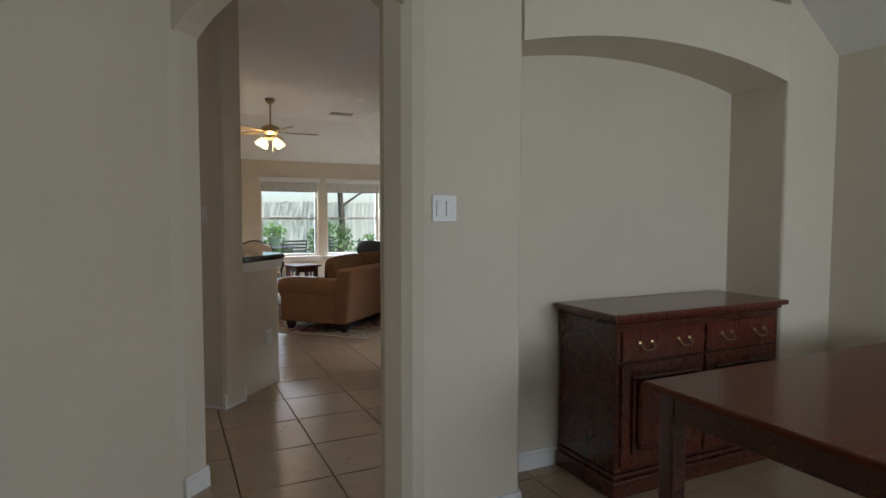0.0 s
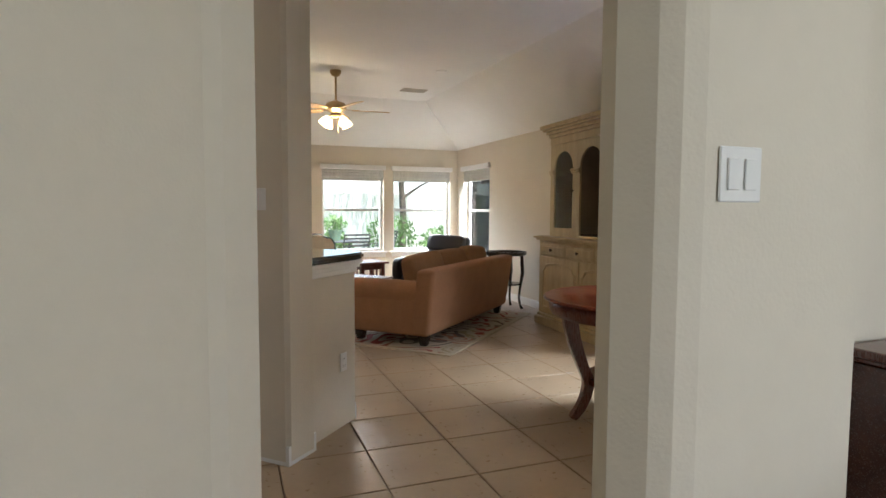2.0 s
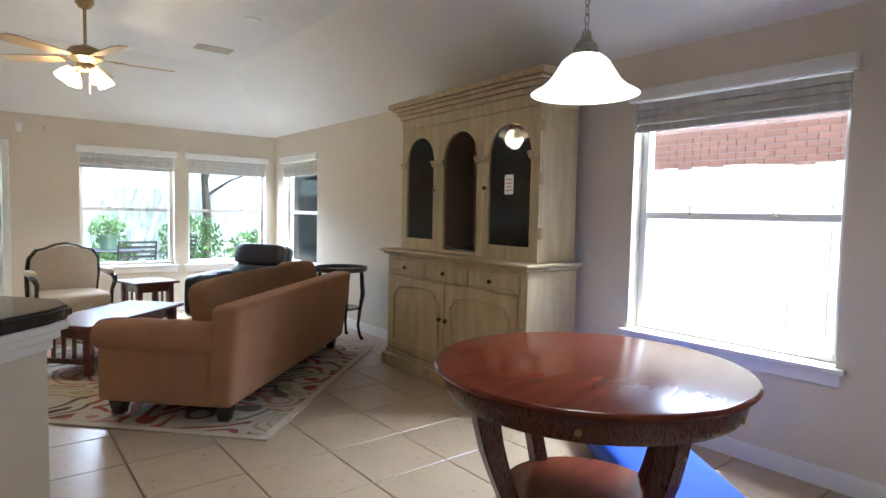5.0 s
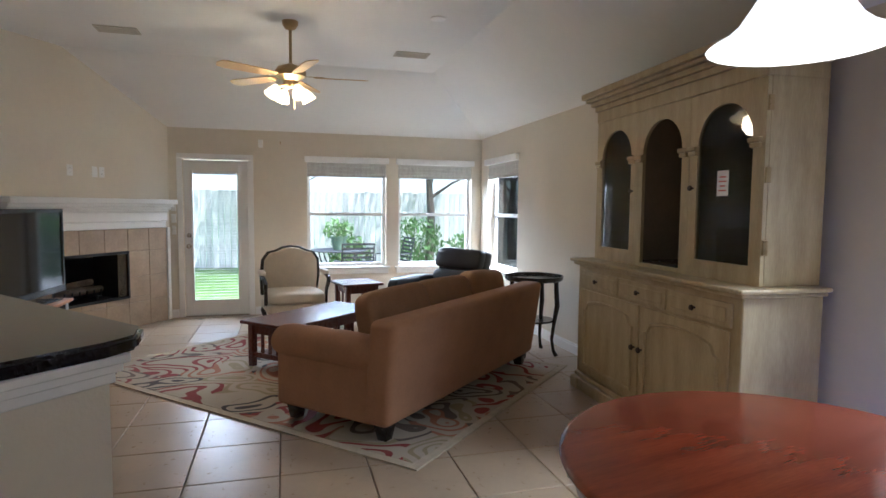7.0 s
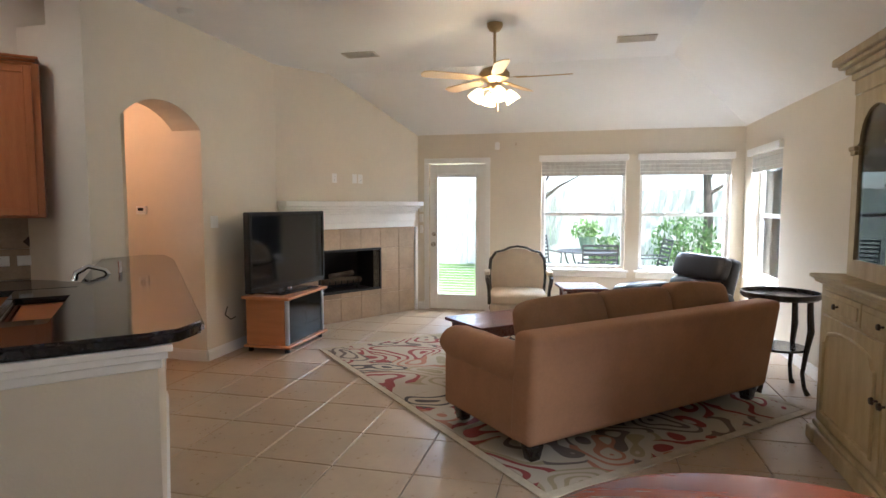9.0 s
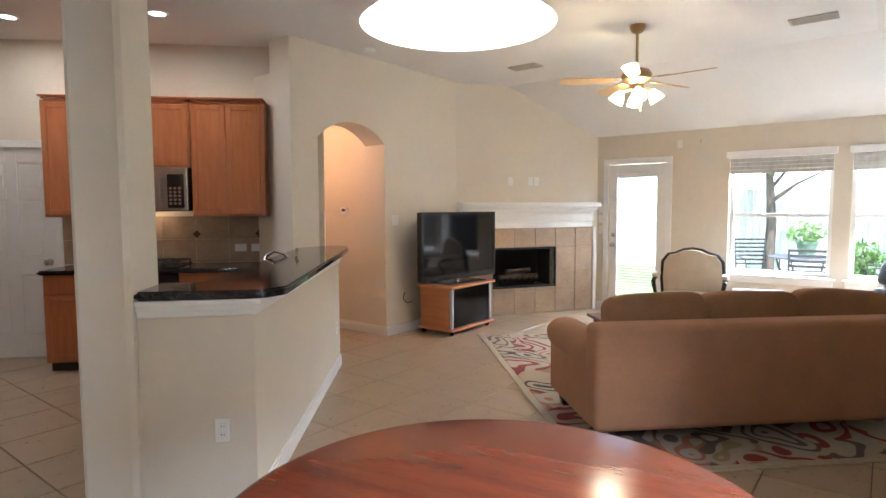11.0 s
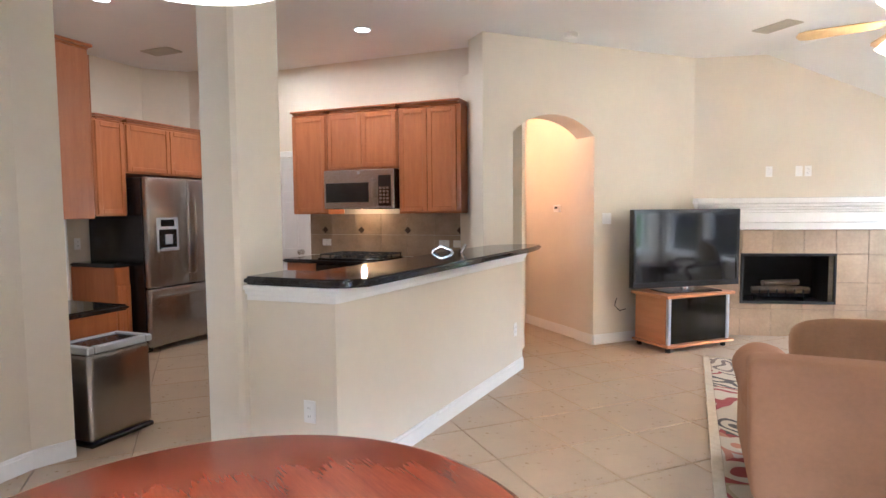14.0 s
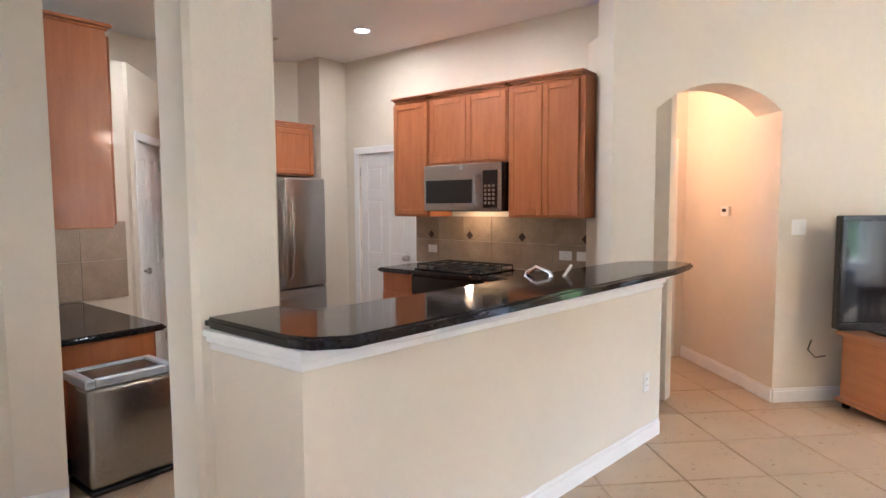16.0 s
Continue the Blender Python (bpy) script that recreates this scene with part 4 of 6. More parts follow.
FW = FM @ pose(0, 0, 0, 0, 0, 180)
for s, z in ((0.78, 1.80), (1.08, 1.80), (1.17, 1.80)):
    plate(FW @ pose(-s, 0, z), "white wall plate above the mantel", "blank" if s == 1.08 else "outlet")
plate(pose(AX, 8.70, 1.31, 0, 0, 90), "white light switch plate beside the arch", "switch", 0.115, 0.115, 2)
for z in (1.43, 1.28, 1.13):
    plate(pose(0.462, 11.70, z, 0, 0, 0), "white switch plate beside the patio door", "switch", 0.06 if z > 1.2 else 0.05)
plate(pose(4.6, 5.0, 0.385, 0, 0, -90), "white outlet under the breakfast window")
KW = KM @ pose(0, 0, 0, 0, 0, 180)
plate(KM @ pose(0, 3.262, 0.41, 0, 0, 180), "white outlet on the half wall")
plate(KM @ pose(0.60, 3.17, 1.40, 0, 0, 90), "cream switch plate on the column", "switch", 0.07, 0.115, 1)
plate(pose(1.59, DY, 1.425), "white double light switch beside the niche", "switch", 0.115, 0.115, 2)
plate(pose(2.005, 2.98, 0.36, 0, 0, 90), "white outlet inside the niche")
hd = Vector((*HFAR, 0)) - Vector((*HC2, 0))
hn = Vector((hd.y, -hd.x, 0)).normalized()
plate(Matrix.Translation(Vector((*HC2, 0)) + hd * 0.93 + Vector((0, 0, 0.38))) @ Matrix.Rotation(math.atan2(hn.x, -hn.y), 4, "Z"), "white outlet low on the half wall")
th = thing("thermostat", "small white thermostat on the hall wall", "thermostat", pose(-1.42, 8.56, 1.42))
boxpart("case", (-0.055, 0.055, -0.028, -0.0005, -0.04, 0.04), PLATE, th, 0.005)
boxpart("display", (-0.03, 0.03, -0.030, -0.0285, -0.005, 0.022), BLACK, th, 0)
th = thing("motion_detector", "small white alarm detector on the wall above the windows", "alarm sensor", pose(1.53, 11.7, 2.26))
boxpart("case", (-0.03, 0.03, -0.05, -0.0005, -0.05, 0.05), PLATE, th, 0.01, seg=2)
th = thing("ceiling_hook", "small brass hook above the window", "hook", pose(1.78, 11.7, 2.28))
bm = bmesh.new()
tube(bm, [(0, -0.0005, 0.02), (0, -0.02, 0.015), (0, -0.03, -0.005), (0, -0.02, -0.015)], 0.006, 8)
part("hook", bm, BRASSY, th, "", True)

# ceiling fan with four lit shades
fan = thing("ceiling_fan", "five-blade brass ceiling fan with four lit glass shades", "ceiling fan", pose(1.885, 9.0, 0, 0, 0, -4))
bm = bmesh.new()
lathe(bm, [(0.001, 3.049), (0.07, 3.049), (0.068, 3.02), (0.045, 2.985), (0.02, 2.975)], 24)
part("canopy", bm, BRASSY, fan, "", True)
bm = bmesh.new()
tube(bm, [(0, 0, 2.98), (0, 0, 2.66)], 0.013, 10)
part("downrod", bm, BRASSY, fan, "", True)
bm = bmesh.new()
lathe(bm, [(0.02, 2.69), (0.05, 2.675), (0.11, 2.655), (0.135, 2.62), (0.13, 2.575), (0.09, 2.55), (0.065, 2.535), (0.065, 2.50), (0.045, 2.475), (0.001, 2.47)], 28)
part("motor_housing", bm, BRASSY, fan, "", True)
for k in range(5):
    a = 2 * math.pi * k / 5
    m = Matrix.Rotation(a, 4, "Z") @ pose(0, 0, 2.575, 12, 0, 0)
    bm = bmesh.new()
    vs = prism(bm, [(0.20, -0.045), (0.32, -0.058), (0.60, -0.066), (0.655, -0.05), (0.675, 0), (0.655, 0.05), (0.60, 0.066), (0.32, 0.058), (0.20, 0.045)], -0.004, 0.004, m)
    bl = part("blade", bm, PALEWOOD, fan, "light wooden blade")
    bm = bmesh.new()
    prism(bm, [(0.10, -0.018), (0.22, -0.035), (0.29, -0.02), (0.29, 0.02), (0.22, 0.035), (0.10, 0.018)], 0.0045, 0.010, m)
    part("blade_iron", bm, BRASSY, bl)
for k in range(4):
    a = 2 * math.pi * k / 4 + 0.5
    m = Matrix.Rotation(a, 4, "Z")
    bm = bmesh.new()
    tube(bm, [(0.03, 0, 2.50), (0.09, 0, 2.49), (0.13, 0, 2.47)], 0.012, 8, m)
    lk = part("light_arm", bm, BRASSY, fan, "", True)
    bm = bmesh.new()
    lathe(bm, [(0.026, 0.0), (0.036, -0.02), (0.052, -0.05), (0.06, -0.08), (0.068, -0.105)], 20, m @ pose(0.125, 0, 2.478, 0, -32, 0))
    part("glass_shade", bm, BULB, lk, "lit amber bell shade", True)
bm = bmesh.new()
tube(bm, [(0.03, 0.02, 2.48), (0.03, 0.02, 2.30)], 0.003, 6)
part("pull_chain", bm, BRASSY, fan)


def vent(x, y, z, rz, w, d, label):
    th = thing("ceiling_vent", label, "vent", pose(x, y, z, 0, 0, rz), "ceiling vents")
    bm = bmesh.new()
    for q in ((-w / 2, w / 2, -d / 2, -d / 2 + 0.02), (-w / 2, w / 2, d / 2 - 0.02, d / 2), (-w / 2, -w / 2 + 0.02, -d / 2 + 0.02, d / 2 - 0.02), (w / 2 - 0.02, w / 2, -d / 2 + 0.02, d / 2 - 0.02)):
        box(bm, *q, -0.012, -0.0005, 0.002)
    part("frame", bm, VENT, th)
    boxpart("backing", (-w / 2 + 0.02, w / 2 - 0.02, -d / 2 + 0.02, d / 2 - 0.02, -0.003, -0.0005), GROUT, th, 0)
    n = 7
    for k in range(n):
        y = -d / 2 + 0.02 + (d - 0.04) * (k + 0.5) / n
        boxpart("slat", (-w / 2 + 0.021, w / 2 - 0.021, y - 0.006, y + 0.006, -0.010, -0.0045), VENT, th, 0)


vent(3.13, 9.75, ROOMTOP, 0, 0.36, 0.20, "beige metal ceiling air vent")
vent(0.36, 9.70, ROOMTOP, 0, 0.36, 0.20, "beige metal ceiling air vent")
vent(-2.52, 4.52, ROOMTOP, 45, 0.36, 0.20, "beige metal air vent in the kitchen ceiling")
for x, y, lab in ((-0.52, 8.08, "white smoke detector on the living room ceiling"), (3.10, 8.55, "flat white ceiling sensor plate")):
    th = thing("smoke_detector", lab, "smoke detector", pose(x, y, ROOMTOP))
    bm = bmesh.new()
    lathe(bm, [(0.001, -0.035 if x < 0 else -0.012), (0.05, -0.035 if x < 0 else -0.012), (0.065, -0.02 if x < 0 else -0.008), (0.07, -0.0005)], 24)
    part("case", bm, PLATE, th, "", True)
for x, y in ((-2.15, 5.5), (-1.10, 6.23), (-1.09, 4.17)):
    th = thing("recessed_light", "lit recessed ceiling light with a white trim ring", "ceiling light", pose(x, y, ROOMTOP), "kitchen downlights")
    bm = bmesh.new()
    lathe(bm, [(0.065, -0.001), (0.09, -0.001), (0.09, -0.006), (0.068, -0.010), (0.065, -0.001)], 28)
    part("trim_ring", bm, TRIM, th, "", True)
    bm = bmesh.new()
    lathe(bm, [(0.001, -0.003), (0.064, -0.003), (0.064, -0.001), (0.001, -0.001)], 24)
    part("lens", bm, CANLIT, th)

# ---- hutch ----


HUTCH_M = pose(4.07, 7.86, 0, 0, 0, -92.3)


def hutch():
    # local: x along the front from its southern end, y into the wall
    W = 1.86
    q = W / 1.52
    th = thing("china_hutch", "antiqued cream two-part hutch with arched glass doors", "cabinet", HUTCH_M)
    D = 0.52
    base = boxpart("base_body", (0.03, W - 0.03, 0.03, D, 0.14, 1.0), HUTCH, th, 0.006)
    bm = bmesh.new()
    box(bm, 0, W, 0, D, 0.0, 0.10, 0.008)
    box(bm, 0.015, W - 0.015, 0.015, D, 0.101, 0.139, 0.012, 2)
    part("plinth", bm, HUTCH, th)
    for x in (0.0, W - 0.10):
        boxpart("corner_foot", (x - 0.012, x + 0.112, -0.014, 0.10, 0.0, 0.098), HUTCH, th, 0.02, seg=3)
    bm = bmesh.new()
    box(bm, 0.0, W, -0.005, D, 1.001, 1.025, 0.006)
    box(bm, -0.025, W + 0.025, -0.03, D, 1.0255, 1.05, 0.009, 2)
    part("waist_moulding", bm, HUTCH, th)
    for k in range(3):
        x = 0.10 + k * 0.56
        dr = boxpart("drawer", (x, x + 0.55, 0.012, 0.0295, 0.835, 0.965), HUTCH, th, 0.004)
        boxpart("drawer_panel", (x + 0.03, x + 0.52, 0.004, 0.0118, 0.862, 0.938), HUTCH, dr, 0.004)
        bm = bmesh.new()
        lathe(bm, [(0.006, 0), (0.006, 0.014), (0.017, 0.02), (0.014, 0.03), (0.001, 0.032)], 14, pose(x + 0.275, 0.004, 0.90, 90, 0, 0))
        part("knob", bm, BRONZE, dr, "dark bronze knob", True)
    for k in range(2):
        x = 0.10 + k * 0.835
        w = 0.82
        dr = boxpart("door", (x, x + w, 0.014, 0.0295, 0.17, 0.815), HUTCH, th, 0.004)
        bm = bmesh.new()
        tube(bm, [(x + 0.07, 0.012, 0.23), (x + 0.07, 0.012, 0.66)] + [(x + px, 0.012, pz) for px, pz in ((0.10, 0.665), (0.12, 0.70))] + [(x + px, 0.012, pz) for px, pz in arch_profile(0.13, w - 0.13, 0.715, 0.035, 8)] + [(x + w - 0.12, 0.012, 0.70), (x + w - 0.10, 0.012, 0.665), (x + w - 0.07, 0.012, 0.66), (x + w - 0.07, 0.012, 0.23), (x + 0.07, 0.012, 0.23)], 0.012, 6)
        part("panel_moulding", bm, HUTCH, dr, "", True)
        bm = bmesh.new()
        kx = x + (w - 0.035 if k == 0 else 0.035)
        lathe(bm, [(0.006, 0), (0.006, 0.016), (0.02, 0.022), (0.016, 0.034), (0.001, 0.036)], 14, pose(kx, 0.014, 0.53, 90, 0, 0))
        part("knob", bm, BRONZE, dr, "dark bronze knob", True)
    # upper case, open at the front
    UY, UX0, UX1, Z0, Z1 = 0.17, 0.06, W - 0.06, 1.051, 2.20
    bm = bmesh.new()
    box(bm, UX0, UX0 + 0.022, UY, D, Z0, Z1, 0.003)
    box(bm, UX1 - 0.022, UX1, UY, D, Z0, Z1, 0.003)
    box(bm, UX0 + 0.022, UX1 - 0.022, UY, D, Z1 - 0.02, Z1)
    box(bm, UX0 + 0.022, UX1 - 0.022, UY, D, Z0, Z0 + 0.02)
    part("upper_case", bm, HUTCH, th)
    # back board and dividers: shade behind the doors is put into their paint
    boxpart("back_board", (UX0 + 0.022, UX1 - 0.022, D - 0.015, D - 0.002, Z0 + 0.02, Z1 - 0.02), HUTCH_IN, th, 0, "brown back board, its colour darkened for the shade inside the case")
    for x in (0.525 * q, 0.975 * q):
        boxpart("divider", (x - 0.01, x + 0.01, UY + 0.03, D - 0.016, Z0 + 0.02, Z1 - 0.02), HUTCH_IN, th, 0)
    openings = ((UX0 + 0.085, 0.455 * q), (0.575 * q, 0.925 * q), (1.045 * q, UX1 - 0.085))
    zb, spring, rise = (1.15, 1.075, 1.15), 1.81, 0.215
    edges = (UX0, 0.515 * q, 0.985 * q, UX1)
    for k, (a, b) in enumerate(openings):
        bm = bmesh.new()
        e0, e1 = edges[k], edges[k + 1]
        fy0, fy1 = UY - 0.024, UY - 0.001
        box(bm, e0 + 0.001, a, fy0, fy1, Z0, spring)
        box(bm, b, e1 - 0.001, fy0, fy1, Z0, spring)
        box(bm, a, b, fy0, fy1, Z0, zb[k])
        prof = [(e0 + 0.001, spring)] + arch_profile(a, b, spring, rise, 16) + [(e1 - 0.001, spring)]
        arch_header(bm, prof, 2.11, lambda p, z: (p, fy0, z), lambda p, z: (p, fy1, z))
        nm = "arched_panel" if k == 1 else "glass_door"
        dr = part(nm, bm, HUTCH, th)
        if k != 1:
            bm = bmesh.new()
            pr = arch_profile(a, b, spring, rise, 16)
            lo = [bm.verts.new((x, UY - 0.012, z)) for x, z in ([(a, zb[k])] + pr + [(b, zb[k])])]
            bm.faces.new(lo)
            up = bmesh.ops.extrude_face_region(bm, geom=bm.faces[:])
            bmesh.ops.translate(bm, vec=(0, 0.004, 0), verts=[g for g in up["geom"] if isinstance(g, bmesh.types.BMVert)])
            bmesh.ops.recalc_face_normals(bm, faces=bm.faces)
            part("pane", bm, CABGLASS, dr, "old glass pane")
            bm = bmesh.new()
            kx = b + 0.03 if k == 0 else a - 0.03
            lathe(bm, [(0.006, 0), (0.006, 0.014), (0.017, 0.02), (0.014, 0.03), (0.001, 0.032)], 14, pose(kx, fy0, 1.57, 90, 0, 0))
            part("knob", bm, BRONZE, dr, "dark bronze knob", True)
        for x in (a, b):
            bm = bmesh.new()
            s = -1 if x == a else 1
            box(bm, x + s * 0.03 - 0.035, x + s * 0.03 + 0.035, fy0 - 0.022, fy0 - 0.0005, spring - 0.05, spring - 0.025, 0.004)
            box(bm, x + s * 0.03 - 0.044, x + s * 0.03 + 0.044, fy0 - 0.030, fy0 - 0.0005, spring - 0.0245, spring + 0.004, 0.006)
            part("capital", bm, HUTCH, dr)
    boxpart("shelf_board", (0.54 * q, 0.96 * q, UY + 0.02, D - 0.016, Z0 + 0.021, Z0 + 0.04), EBONY, th, 0.003)
    bm = bmesh.new()
    for i, (o, z0, z1) in enumerate(((0.005, 2.112, 2.20), (0.02, 2.2005, 2.24), (0.045, 2.2405, 2.275), (0.075, 2.2755, 2.30), (0.10, 2.3005, 2.345))):
        box(bm, UX0 - o, UX1 + o, UY - 0.026 - o, D, z0, z1, 0.006)
    part("crown", bm, HUTCH, th)
    for z in (1.25, 1.62, 1.98):
        boxpart("hinge", (UX1 - 0.002, UX1 + 0.008, UY - 0.02, UY + 0.012, z - 0.04, z + 0.04), BRASSY, th, 0.002)
    tag = thing("price_tag", "white paper tag with red writing on the hutch glass", "tag", HUTCH_M @ pose(1.22 * q, UY - 0.016, 1.59))
    boxpart("card", (-0.045, 0.045, -0.002, -0.0005, -0.07, 0.07), PAPER, tag, 0)
    bm = bmesh.new()
    for z, w in ((0.035, 0.025), (0.01, 0.03), (-0.015, 0.02), (-0.04, 0.028)):
        box(bm, -w, w, -0.003, -0.0021, z - 0.004, z + 0.004)
    part("writing", bm, REDINK, tag)


hutch()

# ---- breakfast corner ----


def round_table():
    th = thing("round_table", "round cherry breakfast table on four curved legs", "table", pose(3.085, 4.80, 0, 0, 0, 12))
    R, H = 0.612, 0.795
    bm = bmesh.new()
    lathe(bm, [(0.001, H), (R - 0.02, H), (R - 0.006, H - 0.004), (R, H - 0.012), (R - 0.004, H - 0.02), (R - 0.02, H - 0.026), (R - 0.05, H - 0.03), (0.001, H - 0.03)], 96)
    part("tabletop", bm, CHERRY, th, "polished cherry top", True)
    bm = bmesh.new()
    lathe(bm, [(R - 0.10, H - 0.031), (R - 0.045, H - 0.031), (R - 0.035, H - 0.05), (R - 0.045, H - 0.10), (R - 0.055, H - 0.115), (R - 0.10, H - 0.115), (R - 0.10, H - 0.031)], 80)
    ap = part("apron", bm, CHERRY_D, th, "", True)
    for k in range(6):
        bm = bmesh.new()
        lathe(bm, [(0.004, 0), (0.004, 0.008), (0.012, 0.012), (0.012, 0.018), (0.001, 0.022)], 12, Matrix.Rotation(k * math.pi / 3 + 0.4, 4, "Z") @ pose(R - 0.043, 0, H - 0.075, 0, 90, 0))
        part("knob", bm, BRASSY, ap, "small brass knob", True)
    prof = [(0.46, 0.679), (0.45, 0.61), (0.43, 0.52), (0.40, 0.43), (0.365, 0.34), (0.335, 0.27), (0.33, 0.22), (0.345, 0.15), (0.375, 0.08), (0.415, 0.025), (0.43, 0.001)]
    wid = [0.065, 0.06, 0.055, 0.05, 0.045, 0.045, 0.045, 0.042, 0.037, 0.032, 0.03]
    for k in range(4):
        m = Matrix.Rotation(k * math.pi / 2 + 1.10, 4, "Z")
        bm = bmesh.new()
        rings = []
        for i, (r, z) in enumerate(prof):
            p0, p1 = prof[max(0, i - 1)], prof[min(len(prof) - 1, i + 1)]
            t = Vector((p1[0] - p0[0], p1[1] - p0[1])).normalized()
            n2 = Vector((t.y, -t.x)) * wid[i] * 0.75
            rings.append([bm.verts.new((r + sx * n2.x, sy * 0.032, max(0.0005, z + sx * n2.y))) for sx, sy in ((-1, -1), (1, -1), (1, 1), (-1, 1))])
        for a, b in zip(rings, rings[1:]):
            for q in range(4):
                bm.faces.new((a[q], a[(q + 1) % 4], b[(q + 1) % 4], b[q]))
        bm.faces.new(rings[0][::-1])
        bm.faces.new(rings[-1])
        bmesh.ops.recalc_face_normals(bm, faces=bm.faces)
        es = [e for e in bm.edges if not e.is_boundary and e.calc_face_angle(0) > 1.0]
        bmesh.ops.bevel(bm, geom=es, offset=0.006, segments=2, affect="EDGES")
        bmesh.ops.transform(bm, matrix=m, verts=bm.verts)
        part("leg", bm, CHERRY_D, th, "", True)
    bm = bmesh.new()
    lathe(bm, [(0.001, 0.27), (0.33, 0.27), (0.34, 0.26), (0.335, 0.235), (0.32, 0.225), (0.001, 0.225)], 60)
    part("shelf", bm, CHERRY, th, "", True)


round_table()

pn = thing("pendant_lamp", "lit white alabaster pendant lamp on a nickel chain", "pendant lamp", pose(2.99, 4.79, 0.0))
bm = bmesh.new()
lathe(bm, [(0.045, 1.975), (0.062, 1.970), (0.086, 1.950), (0.106, 1.918), (0.130, 1.880), (0.160, 1.852), (0.190, 1.836), (0.200, 1.828), (0.193, 1.829), (0.156, 1.845), (0.125, 1.873), (0.100, 1.912), (0.080, 1.944), (0.058, 1.963), (0.045, 1.967)], 40)
part("shade", bm, FROST, pn, "lit white alabaster glass bell", True)
bm = bmesh.new()
lathe(bm, [(0.001, 2.065), (0.016, 2.06), (0.022, 2.03), (0.04, 2.012), (0.05, 1.985), (0.048, 1.965), (0.001, 1.965)], 22)
part("socket_cap", bm, NICKEL, pn, "", True)
for k in range(29):
    z = 2.055 + k * 0.033
    bm = bmesh.new()
    pts = [(0.009 * math.cos(a), 0, 0.02 * math.sin(a)) for a in [2 * math.pi * q / 10 for q in range(11)]]
    tube(bm, pts, 0.0028, 5, pose(0, 0, z + 0.016, 0, 0, 90 * (k % 2)))
    part("chain_link", bm, NICKEL, pn)
bm = bmesh.new()
lathe(bm, [(0.001, 3.00), (0.02, 3.00), (0.055, 3.02), (0.065, 3.049), (0.001, 3.049)], 22)
part("canopy", bm, NICKEL, pn, "", True)

mt = thing("lounger_cushion", "long blue canvas lounger cushion with dark piping on the tiles", "cushion", Matrix.Translation((3.86, 4.94, 0)) @ Matrix.Rotation(radians(54), 4, "Z"))
bm = bmesh.new()
cushion(bm, -1.0, 0.92, -0.23, 0.23, 0.002, 0.19, 0.45, 16)
part("cushion_body", bm, BLUE, mt, "", True)
for y in (-0.226, 0.226):
    bm = bmesh.new()
    tube(bm, [(-0.98 + 0.188 * k, y + 0.006 * math.sin(2.3 * k), 0.085 + 0.008 * math.sin(1.7 * k)) for k in range(11)], 0.006, 6)
    part("piping", bm, BLACK, mt, "dark piping along the seam", True)

# ---- dining room ----


def dining_table():
    th = thing("dining_table", "long polished mahogany dining table", "table", pose(2.15, 0.95, 0))
    L, D, H = 2.05, 1.15, 0.765
    boxpart("tabletop", (0, L, 0, D, H - 0.028, H), CHERRY, th, 0.01, seg=3)
    bm = bmesh.new()
    for d in ((0.05, L - 0.05, 0.05, 0.075), (0.05, L - 0.05, D - 0.075, D - 0.05), (0.05, 0.075, 0.075, D - 0.075), (L - 0.075, L - 0.05, 0.075, D - 0.075)):
        box(bm, *d, H - 0.13, H - 0.0285, 0.004)
    part("apron", bm, MAHOG, th)
    for x in (0.045, L - 0.115):
        for y in (0.045, D - 0.115):
            boxpart("leg", (x, x + 0.07, y, y + 0.07, 0, H - 0.029), MAHOG, th, 0.008, seg=2)
    bm = bmesh.new()
    for x in (0.16, L - 0.16):
        for y in (0.06, D - 0.06):
            prism(bm, [(-0.04, -0.09), (0.05, 0.0), (0.05, 0.0001), (-0.04, 0.0001)], -0.008, 0.008, pose(x, y, H - 0.131, 90, 0, 0 if x < 1 else 180))
    part("corner_bracket", bm, MAHOG, th)


dining_table()


